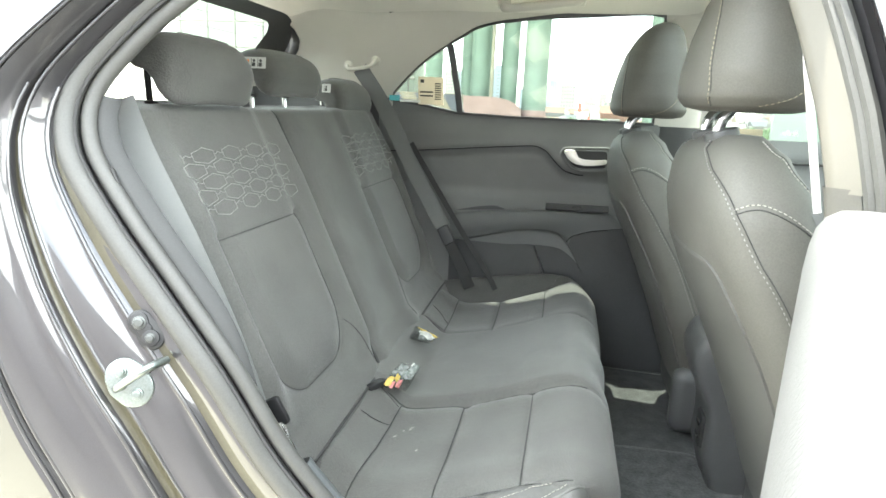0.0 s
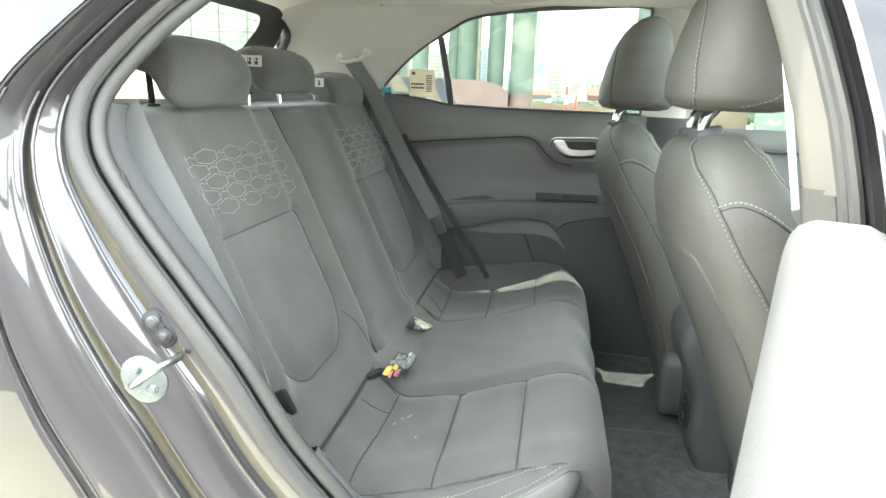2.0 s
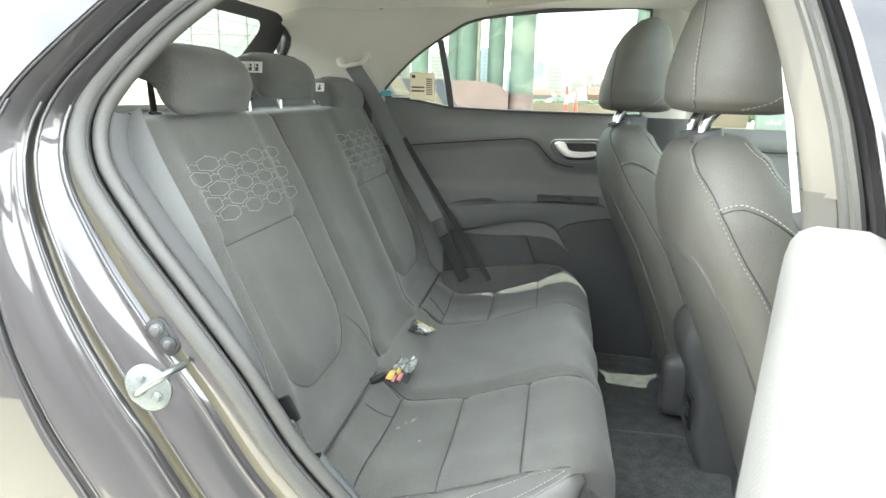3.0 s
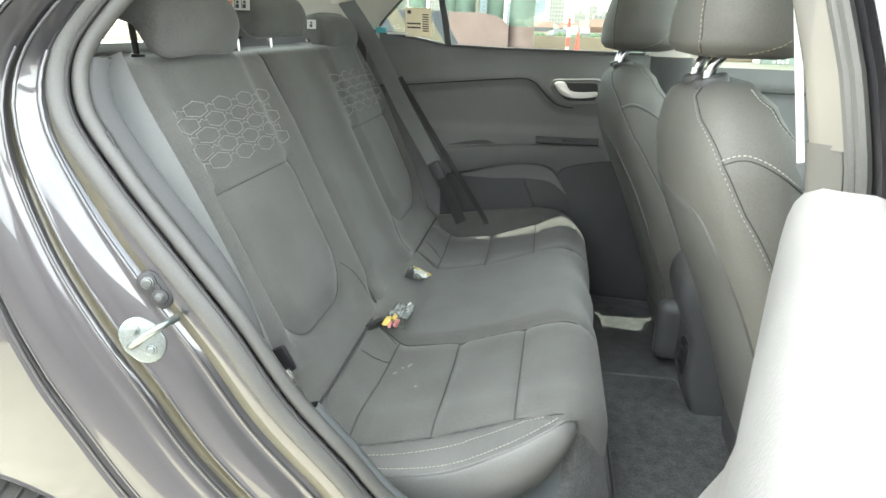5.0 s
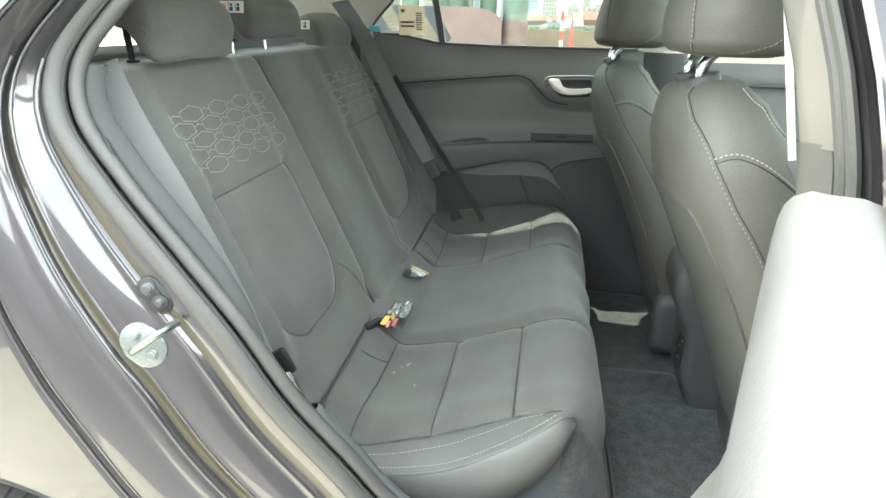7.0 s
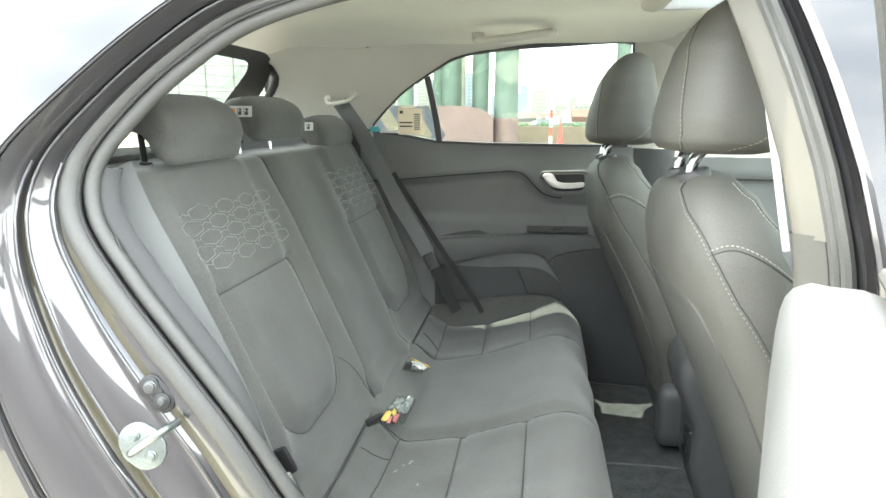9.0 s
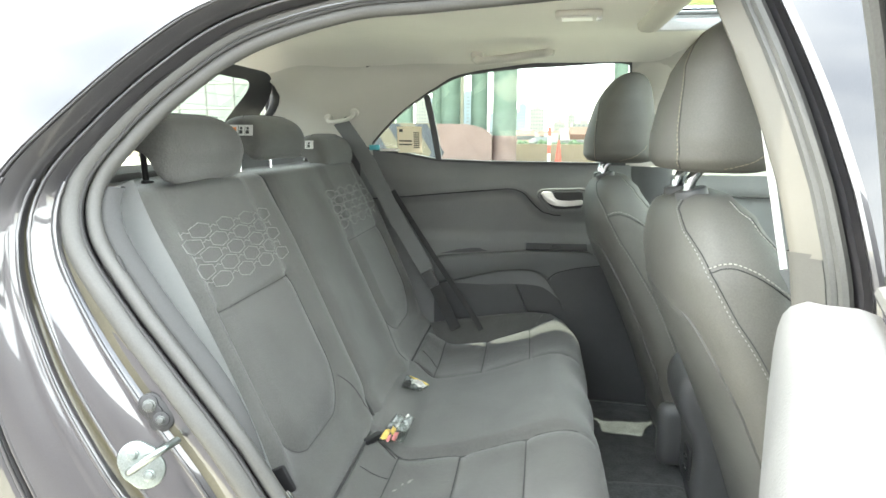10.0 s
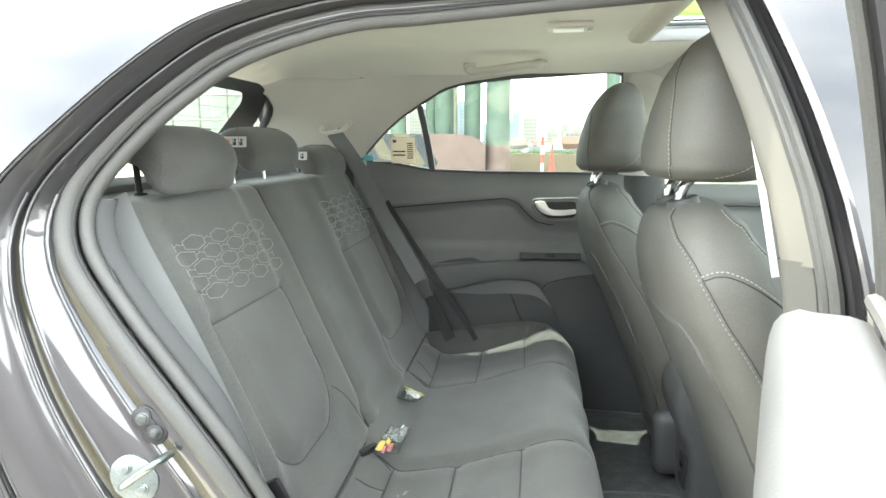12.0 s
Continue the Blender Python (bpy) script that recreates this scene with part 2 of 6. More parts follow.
def smooth_line(pts, step=0.015):
    P = [np.array(p, float) for p in pts]
    P = [2 * P[0] - P[1]] + P + [2 * P[-1] - P[-2]]
    out = []
    for i in range(1, len(P) - 2):
        n = max(2, int(np.linalg.norm(P[i + 1] - P[i]) / step))
        for k in range(n):
            t = k / n
            a, b, c, d = P[i - 1:i + 3]
            out.append(0.5 * (2 * b + (c - a) * t + (2 * a - 5 * b + 4 * c - d) * t * t + (3 * b - a - 3 * c + d) * t ** 3))
    out.append(P[-2])
    return out


def tube(pts, r, n=8, closed=False, flat=1.0):
    P = [Vector(p) for p in pts]
    rings, side = [], None
    for i, p in enumerate(P):
        d = ((P[(i + 1) % len(P)] if closed or i + 1 < len(P) else p) - (P[i - 1] if closed or i else p)).normalized()
        if side is None:
            side = d.orthogonal().normalized()
        side = (side - d * side.dot(d)).normalized()
        up = d.cross(side)
        rings.append([p + side * (r * math.cos(a)) + up * (r * flat * math.sin(a)) for a in np.linspace(0, 2 * math.pi, n, False)])
    if closed:
        rings.append(rings[0])
    return loft(rings, not closed)


def strap(pts, side, width, thick=0.003, taper=1.0):
    """A flat band; taper: its end's width against its start's."""
    P, s = [Vector(p) for p in pts], Vector(side).normalized()
    rings = []
    for i, p in enumerate(P):
        d = (P[min(i + 1, len(P) - 1)] - P[max(i - 1, 0)]).normalized()
        a = (s - d * s.dot(d)).normalized()
        b = d.cross(a)
        w = width * (1 + (taper - 1) * i / (len(P) - 1))
        rings.append([p + a * (w / 2 * e) + b * (thick / 2 * g) for e, g in ((-1, -1), (1, -1), (1, 1), (-1, 1))])
    return loft(rings)


def box(x0, x1, y0, y1, z0, z1, bevel=0.0, seg=2):
    bm = bmesh.new()
    bmesh.ops.create_cube(bm, size=1, matrix=Matrix.LocRotScale(((x0 + x1) / 2, (y0 + y1) / 2, (z0 + z1) / 2), None, (x1 - x0, y1 - y0, z1 - z0)))
    if bevel:
        bmesh.ops.bevel(bm, geom=bm.edges[:], offset=bevel, segments=seg, affect="EDGES", profile=0.5)
    bm.verts.index_update()
    out = [tuple(v.co) for v in bm.verts], [tuple(v.index for v in f.verts) for f in bm.faces]
    bm.free()
    return out


def disc(c, axis, r, h, n=20, bevel=0.0):
    """A round plate round an axis, its edge rounded by bevel."""
    a = Vector(axis).normalized()
    s = a.orthogonal().normalized()
    t = a.cross(s)
    prof = [(r - bevel, h), (r - bevel * 0.3, h - bevel * 0.3), (r, h - bevel)] if bevel else [(r, h)]
    prof = [(r, 0)] + prof[::-1]
    return loft([[Vector(c) + a * hh + s * (rr * math.cos(q)) + t * (rr * math.sin(q)) for q in np.linspace(0, 2 * math.pi, n, False)] for rr, hh in prof])


def stitches(pts, dash=0.0042, gap=0.0024, r=0.0006):
    """Single stitches along a line."""
    P = [np.array(p, float) for p in pts]
    L = np.concatenate([[0], np.cumsum([np.linalg.norm(b - a) for a, b in zip(P, P[1:])])])
    at = lambda s: np.array([np.interp(s, L, [p[k] for p in P]) for k in range(3)])
    geos, s = [], 0.0
    while s + dash < L[-1]:
        geos.append(tube([at(s), at(s + dash)], r, 4))
        s += dash + gap
    return join(*geos)


def bend(z, table):
    return float(np.interp(z, [a for a, b in table], [b for a, b in table]))


def soft(a, b, x):
    t = min(1, max(0, (x - a) / (b - a)))
    return t * t * (3 - 2 * t)


# ---- the car's body ----
GROUND = -0.07
SIDE = [(-0.1, -0.77, -0.1), (0.2, -0.80, 0.2), (0.5, -0.825, 0.5), (0.8, -0.83, 0.8), (1.0, -0.81, 1.0), (1.1, -0.785, 1.1), (1.25, -0.72, 1.25),
        (1.37, -0.65, 1.37), (1.44, -0.60, 1.42), (1.52, -0.535, 1.46), (1.70, -0.37, 1.495), (2.08, 0.0, 1.515)]
SIDE_F = smooth_line([(a, b, c) for a, b, c in SIDE], 0.02)


def skin(x, q, inward=0.0):
    """A point of the car's side: x along the car, q up its curved side."""
    y = float(np.interp(q, [p[0] for p in SIDE_F], [p[1] for p in SIDE_F]))
    z = float(np.interp(q, [p[0] for p in SIDE_F], [p[2] for p in SIDE_F]))
    k = soft(1.42, 1.62, q)
    return (x, y + inward * (1 - k), z - inward * k)


OPENING = [(0.66, 0.375), (0.45, 0.385), (0.30, 0.42), (0.183, 0.508), (0.118, 0.586), (0.041, 0.677), (-0.028, 0.784), (-0.103, 0.879), (-0.178, 0.968),
           (-0.239, 1.055), (-0.247, 1.127), (-0.20, 1.202), (-0.133, 1.271), (-0.048, 1.33), (0.089, 1.375), (0.20, 1.386), (0.33, 1.399), (0.48, 1.415), (0.66, 1.435)]
LINE = smooth_line(OPENING)
NORM = []
for i, p in enumerate(LINE):
    d = LINE[min(i + 2, len(LINE) - 1)] - LINE[max(i - 2, 0)]
    n2 = np.array((-d[1], d[0])) / np.linalg.norm(d)
    NORM.append(n2 if n2.dot(p - np.array((0.3, 0.9))) > 0 else -n2)
for _ in range(14):
    NORM = [NORM[0]] + [(a + 2 * b + c) / np.linalg.norm(a + 2 * b + c) for a, b, c in zip(NORM, NORM[1:], NORM[2:])] + [NORM[-1]]


def band(p):
    """How wide the jamb is at a point of the door opening."""
    if p[0] > 0.2 and p[1] < 0.7:
        return 0.22 * (1.1 - 0.6 * soft(0.2, 0.45, p[0]))
    return bend(p[1], [(0.5, 0.25), (0.70, 0.243), (0.80, 0.237), (0.88, 0.225), (1.0, 0.15), (1.08, 0.07), (1.16, 0.037), (1.25, 0.035), (1.33, 0.04), (1.41, 0.045)])


BANDS = [band(p) for p in LINE]
for _ in range(30):
    BANDS = [BANDS[0]] + [(a + 2 * b + c) / 4 for a, b, c in zip(BANDS, BANDS[1:], BANDS[2:])] + [BANDS[-1]]


def sweep(profile, part_of=None, scaled=True):
    """A profile of (outward, inward) steps along the door opening."""
    idx = [i for i, p in enumerate(LINE) if part_of is None or part_of(p)]

    def at(i, k):
        d, inn = profile[k][:2]
        inn += profile[k][2] * min(1, BANDS[i] / 0.2) if len(profile[k]) > 2 else 0
        p = LINE[i] + NORM[i] * d * (BANDS[i] if scaled else 1)
        return skin(p[0], p[1], inn)
    return grid(at, idx, range(len(profile)))


JAMB = [(-0.015, 0.108), (0.012, 0.084), (0.03, 0.077), (0.185, 0.075), (0.197, 0.0705), (0.206, 0.0675), (0.215, 0.0655), (0.226, 0.0655), (0.238, 0.0675), (0.25, 0.068), (0.450, 0.047), (0.459, 0.0455), (0.468, 0.0458), (0.476, 0.0475), (0.483, 0.0495), (0.490, 0.0510),
        (0.548, 0.0530), (0.556, 0.0495), (0.564, 0.0435), (0.572, 0.040), (0.582, 0.0385), (0.592, 0.0375), (0.66, 0.0300), (0.672, 0.0292), (0.90, 0.0085), (0.910, 0.0078), (0.922, 0.0085), (0.934, 0.013), (0.950, 0.013), (0.960, 0.009), (0.972, 0.0045), (0.985, 0.002), (1.0, 0.0)]


def curved(profile, arcs):
    """The profile with its long flats bowed by the given amounts."""
    out = [profile[0]]
    for (d0, i0), (d1, i1) in zip(profile, profile[1:]):
        amp = sum(v for a, b, v in arcs if a <= d0 and d1 <= b)
        n = 8 if amp else 1
        for t in np.linspace(0, 1, n + 1)[1:]:
            out.append((d0 + (d1 - d0) * t, i0 + (i1 - i0) * t, amp * math.sin(math.pi * t)))
    return out


JAMB = curved(JAMB, [(0.03, 0.185, -0.003), (0.25, 0.45, -0.0035), (0.592, 0.66, -0.0015), (0.672, 0.90, -0.004)])
car = thing("hatchback_car", (0.4, 0, GROUND), "black glossy hatchback car with its rear door open", "car")
part("door_jamb", sweep(JAMB), M_JAMB, car, "glossy black stepped rear door jamb", angle=60)

# olive strips along the groove floor and the flange
part("olive_strip", sweep([(0.480, 0.0480), (0.490, 0.0494), (0.520, 0.0505), (0.546, 0.0514), (0.556, 0.0480)], lambda p: p[1] < 1.16), M_OLIVE, car, "olive strip in the jamb groove", angle=80)
part("flange_strip", sweep([(0.03, 0.0752), (0.06, 0.0742), (0.10, 0.0733), (0.15, 0.0733), (0.190, 0.0725)], lambda p: p[1] < 1.10 and p[0] < 0.30), M_OLIVE, car, "olive brown flange beside the seal", angle=80)
for d_, inn_, r_ in ((0.220, 0.066, 0.0030), (0.464, 0.0465, 0.0026), (0.580, 0.0395, 0.0026), (0.916, 0.0090, 0.0026), (0.972, 0.0055, 0.0024)):
    ridge = [skin(*(LINE[i] + NORM[i] * d_ * BANDS[i]), inn_) for i in range(0, len(LINE)) if BANDS[i] > 0.06 or d_ in (0.464, 0.972)]
    part("jamb_ridge", tube(ridge, r_, 10), M_JAMB, car)

ARCH, ARCH_R = np.array((-0.425, 0.215)), 0.352


def skin_end(i):
    """Where the side panel ends outward of the opening: at the wheel arch, the roof or the tail."""
    p, n2 = LINE[i], NORM[i]
    far = 1.1
    if n2[1] > 0.05:
        far = min(far, max(0.03, (1.53 - p[1]) / n2[1]))
    if n2[1] < -0.05:
        far = min(far, (p[1] - 0.14) / -n2[1])
    if n2[0] < -0.05:
        far = min(far, (p[0] + 0.97) / -n2[0])
    o = p - ARCH
    b, c = o.dot(n2), o.dot(o) - ARCH_R ** 2
    if b * b - c > 0 and -b > 0:
        far = min(far, -b - math.sqrt(b * b - c))
    return far


def side_panel(i, k):
    d0, d1 = BANDS[i], skin_end(i)
    d1 = max(d1, d0 + 0.004)
    p = LINE[i] + NORM[i] * (d0 + (d1 - d0) * k)
    return skin(p[0], p[1])


part("quarter_panel", grid(side_panel, range(len(LINE)), [0, 0.03, 0.08, 0.15, 0.25, 0.35, 0.45, 0.55, 0.65, 0.75, 0.85, 0.95, 1.0]), M_PAINT, car, "glossy black rear quarter panel", angle=80)
lip = [skin(ARCH[0] + ARCH_R * math.cos(a), ARCH[1] + ARCH_R * math.sin(a), 0.004) for a in np.linspace(-0.1, math.pi, 50)]
part("arch_lip", tube(lip, 0.006, 8), M_PAINT, car)
part("arch_liner", grid(lambda a, k: (ARCH[0] + ARCH_R * math.cos(a), skin(0, ARCH[1] + ARCH_R * math.sin(a))[1] + 0.01 + k, ARCH[1] + ARCH_R * math.sin(a)), np.linspace(-0.3, 3.4, 40), [0, 0.1, 0.26]), M_DARK, car)
# seal along the opening, and its lip
part("weatherstrip", join(tube([skin(*(LINE[i] + NORM[i] * 0.010), 0.085) for i in range(len(LINE))], 0.0148, 14),
                          tube([skin(*(LINE[i] - NORM[i] * 0.0135), 0.099) for i in range(len(LINE))], 0.0105, 10)), M_RUBBER, car, "grey rubber door seal")
part("seal_groove", tube([skin(*(LINE[i] - NORM[i] * 0.0045), 0.0835) for i in range(len(LINE))], 0.0028, 6), M_SEAM, car)


def roof_z(x, y):
    return 1.515 - 0.23 * y * y - 0.10 * max(0, -x) ** 2 - 0.05 * max(0, x - 0.7) ** 2


def liner_z(x, y):
    a = abs(y)
    return 1.468 - 1.5 * max(0, a - 0.40) ** 2 - 0.13 * max(0, -x) ** 2 - 1.5 * max(0, -0.40 - x) ** 2


HOLE = (0.64, 1.10, -0.25, 0.225)


def with_hole(fn, nx, ny, edge):
    """A grid over the roof with the sunroof's opening left out."""
    xs = sorted(set([*np.linspace(-0.56, HOLE[0], nx), *np.linspace(HOLE[0], HOLE[1], 8), *np.linspace(HOLE[1], 1.32, 6)]))
    ys = sorted(set([*np.linspace(-edge, HOLE[2], ny), *np.linspace(HOLE[2], HOLE[3], ny), *np.linspace(HOLE[3], edge, ny)]))
    V, F = grid(lambda x, y: (x, y, fn(x, y)), xs, ys)
    keep = []
    for f in F:
        c = np.mean([V[i] for i in f], axis=0)
        if not (HOLE[0] < c[0] < HOLE[1] and HOLE[2] < c[1] < HOLE[3]):
            keep.append(f)
    return V, keep


part("roof_panel", with_hole(roof_z, 24, 10, 0.54), M_PAINT, car)
part("headliner", with_hole(liner_z, 24, 12, 0.585), M_LINER, car, "pale beige cloth headliner")
# strip between seal and headliner
UPPER = lambda p: p[1] > 1.12
LOWER = lambda p: p[1] < 1.128 and p[0] < 0.44
part("pillar_cover", sweep([(-0.014, 0.100), (-0.017, 0.106), (-0.012, 0.116), (0.02, 0.15)], UPPER, False), M_PILLAR, car, "beige upper pillar cover")


part("cover_edge", tube([skin(*(LINE[i] - NORM[i] * 0.019), 0.107) for i, p in enumerate(LINE) if UPPER(p)], 0.002, 6), M_PILLAR, car)
C_PROF = [(-0.014, 0.101), (-0.018, 0.1035), (-0.021, 0.1025), (-0.025, 0.1015), (-0.029, 0.103), (-0.034, 0.107), (-0.039, 0.112), (-0.041, 0.117), (-0.038, 0.122), (-0.030, 0.124)]
trim_idx = [i for i, p in enumerate(LINE) if LOWER(p) and p[1] > 0.62]


def trim_at(i, k):
    d, inn = C_PROF[k]
    f = 0.15 + 0.85 * soft(0.66, 0.86, LINE[i][1])
    p = LINE[i] + NORM[i] * d * f
    return skin(p[0], p[1], 0.096 + (inn - 0.096) * f)


part("pillar_trim", grid(trim_at, trim_idx, range(len(C_PROF))), M_CTRIM, car, "dark grey lower pillar trim")
part("trim_slot", tube([(-0.194, -0.707, 1.031), (-0.177, -0.711, 0.998)], 0.0024, 6), M_SEAM, car)

# striker and bump stop on the jamb
SM = Matrix.Translation((-0.133, -0.779, 0.775)) @ Matrix(((0.94, 0.33, 0.08), (0.34, -0.91, -0.226), (0.0, 0.24, -0.97))).to_4x4() @ Matrix.Scale(0.80, 4)


def plate(lobes, h0, h1, edge=0.002, n=40):
    """A flat plate round two or more round lobes, in the plane of a striker."""
    rim = []
    for a in np.linspace(0, 2 * math.pi, n, False):
        d = (math.cos(a), math.sin(a))
        rim.append(max((max(0, d[0] * x + d[1] * z) + math.sqrt(max(0, r * r - (d[0] * z - d[1] * x) ** 2)), d) for x, z, r in lobes if r > abs(d[0] * z - d[1] * x)))
    ring = lambda k, h: [(d[0] * (r - k), h, d[1] * (r - k)) for r, d in rim]
    return loft([ring(0, h0), ring(0, h1 - edge), ring(edge * 0.4, h1 - edge * 0.3), ring(edge * 1.2, h1)])


def bolt(x, z, h, r=0.0085):
    return join(disc((x, h, z), (0, 1, 0), r, 0.0025, 20, 0.001), disc((x, h + 0.0025, z), (0, 1, 0), r * 0.72, 0.0035, 16, 0.0012), disc((x, h + 0.006, z), (0, 1, 0), r * 0.42, 0.0004, 6))


striker = part("striker", turned(plate([(-0.007, -0.009, 0.0285), (0.008, 0.010, 0.030), (0, 0, 0.032)], -0.006, 0.005), SM), M_ZINC, car, "zinc door striker plate")
part("striker_loop", tube(smooth_line([(-0.138, -0.782, 0.770), (-0.137, -0.796, 0.773), (-0.131, -0.803, 0.778), (-0.108, -0.803, 0.795), (-0.096, -0.798, 0.803), (-0.090, -0.786, 0.806), (-0.089, -0.765, 0.804)], 0.005), 0.0050, 12), M_ZINC, striker)
part("striker_bolt", turned(bolt(-0.012, -0.0165, 0.005, 0.010), SM), M_ZINC, striker)
part("striker_bolt", turned(bolt(0.013, 0.0185, 0.005, 0.010), SM), M_ZINC, striker)
TM = Matrix.Translation((-0.121, -0.757, 0.838)) @ Matrix(((0.94, 0.33, 0.08), (0.34, -0.91, -0.226), (0.0, 0.24, -0.97))).to_4x4() @ Matrix.Rotation(radians(35), 4, "Y") @ Matrix.Scale(0.85, 4)
stop = part("bump_stop", turned(join(plate([(0, -0.013, 0.0185), (0, 0.015, 0.019), (0.004, 0, 0.016)], -0.012, 0.006), plate([(0, -0.016, 0.014), (0, 0.0, 0.011)], 0.006, 0.009)), TM), M_BRACKET, car, "black bump stop bracket with two bolts")
part("stop_bolt", turned(bolt(0, -0.013, 0.009, 0.010), TM), M_BOLT, stop)
part("stop_bolt", turned(disc((0, 0.006, 0.015), (0, 1, 0), 0.0125, 0.004, 24, 0.001), TM), M_BRACKET, stop)
part("stop_bolt", turned(bolt(0, 0.015, 0.009, 0.0075), TM), M_BOLT, stop)
part("screw_plate", turned(plate([(0, -0.022, 0.010), (0, 0.010, 0.014), (0.002, 0.026, 0.007)], -0.009, -0.002, 0.001), Matrix.Translation((-0.086, -0.752, 0.812)) @ TM.to_3x3().to_4x4()), M_CTAN, car, "small tan plate under a screw")
part("jamb_screw", turned(bolt(0, 0, -0.002, 0.0085), Matrix.Translation((-0.086, -0.752, 0.812)) @ TM.to_3x3().to_4x4()), M_ZINC, car)

# rear wheel
WX, WZ, R_T = -0.425, 0.215, 0.305
K_T = 0.94
wheel = part("wheel", disc((WX, -0.66, WZ), (0, -1, 0), 0.175, 0.09, 40, 0.01), M_RIM, car)
for k in range(10):
    part("spoke", turned(box(-0.016, 0.016, -0.765, -0.745, 0.02, 0.18, 0.006), Matrix.Translation((WX, 0, WZ)) @ Matrix.Rotation(k * math.tau / 10, 4, "Y")), M_RIM, wheel)
tyre_prof = [(0.178, -0.60), (0.25, -0.605), (0.285, -0.62), (0.302, -0.65), (R_T, -0.70), (R_T, -0.760), (0.302, -0.785), (0.293, -0.803), (0.275, -0.813), (0.25, -0.817), (0.225, -0.816), (0.205, -0.808), (0.19, -0.795), (0.178, -0.77)]
tyre = part("tyre", loft([[(WX + K_T * r * math.cos(a), y, WZ + K_T * r * math.sin(a)) for a in np.linspace(0, 2 * math.pi, 96, False)] for r, y in tyre_prof], False), M_TYRE, wheel, "black road tyre", angle=60)
for a in np.linspace(0, 2 * math.pi, 64, False):
    part("tread_groove", tube([(WX + K_T * r * math.cos(a + t), y - 0.0005, WZ + K_T * r * math.sin(a + t)) for r, y, t in ((0.3045, -0.66, 0.09), (0.3045, -0.72, 0.05), (0.3045, -0.762, 0.015), (0.3012, -0.787, 0), (0.2915, -0.8045, -0.006))], 0.0034, 5), M_SEAM, wheel)
part("sidewall_ring", tube([(WX + K_T * 0.272 * math.cos(a), -0.8145, WZ + K_T * 0.272 * math.sin(a)) for a in np.linspace(0, 2 * math.pi, 80, False)], 0.0015, 4, True), M_TYRE, wheel)
sizing = bpy.data.curves.new("tyre_size", "FONT")
sizing.body, sizing.size, sizing.extrude = "205/45 R17", 0.030, 0.0008
ltr = new("tyre_lettering", sizing)
dg = bpy.context.evaluated_depsgraph_get()
lm = bpy.data.meshes.new_from_object(ltr.evaluated_get(dg))
bpy.data.objects.remove(ltr)
letters = []
for v in lm.vertices:
    a = math.radians(72) - (v.co.x - 0.08) / 0.245
    r = 0.236 + v.co.y
    letters.append((WX + K_T * r * math.cos(a), -0.8175 - v.co.z, WZ + K_T * r * math.sin(a)))
part("tyre_lettering", (letters, [tuple(p.vertices) for p in lm.polygons]), M_TYRETEXT, wheel, "raised tyre size lettering", smooth=False)

# plain far side, tail and front, which close the car
FWX = 2.155


def arch_z(x, cx, low=0.16):
    return max(low, WZ + math.sqrt(max(0, 0.335 ** 2 - (x - cx) ** 2))) if abs(x - cx) < 0.335 else low


part("far_side_panel", grid(lambda x, k: (lambda q: (x, -skin(x, q)[1] - 0.06 * soft(-0.6, -1.0, x), skin(x, q)[2]))(arch_z(x, WX) * (1 - k) + 1.05 * k), np.linspace(-0.98, 1.9, 60), [0, 0.03, 0.15, 0.3, 0.5, 0.7, 0.85, 1.0]), M_PAINT, car, angle=60)


def nose(x, k):
    """The front wings and bonnet: x along the car, k round from one wheel arch to the other."""
    hw = bend(x, [(1.7, 0.83), (2.4, 0.83), (2.75, 0.78), (2.92, 0.66), (3.0, 0.55)])
    zt = bend(x, [(1.7, 1.05), (2.1, 0.985), (2.5, 0.92), (2.8, 0.83), (2.93, 0.72), (3.0, 0.56)])
    zb = arch_z(x, FWX)
    side = [(1.0, zb), (1.0, zb * 0.5 + 0.5 * (zt - 0.12)), (0.99, zt - 0.12), (0.95, zt - 0.05), (0.86, zt - 0.015), (0.5, zt)]
    pts = [(-a * hw, z) for a, z in side] + [(0, zt + 0.005)] + [(a * hw, z) for a, z in reversed(side)]
    return (x, *pts[k])


part("bonnet", grid(nose, np.linspace(1.72, 3.0, 70), range(13)), M_PAINT, car, "glossy black bonnet and front wings", angle=50)
part("front_bumper", grid(lambda y, z: (3.0 - 0.35 * (y / 0.75) ** 4 + 0.04 * math.sin(4 * (z - 0.15)), y, z), np.linspace(-0.74, 0.74, 24), np.linspace(0.15, 0.60, 8)), M_PAINT, car)
part("grille", box(3.01, 3.035, -0.42, 0.42, 0.46, 0.56, 0.01), M_DARK, car)
part("windscreen", grid(lambda k, y: (1.88 - 0.58 * k - 0.10 * (y / 0.66) ** 2 * (1 - 0.5 * k), y * (1 - 0.16 * k), 1.02 + 0.445 * k - 0.03 * y * y), np.linspace(0, 1, 8), np.linspace(-0.66, 0.66, 13)), M_GLASS, car, "windscreen")
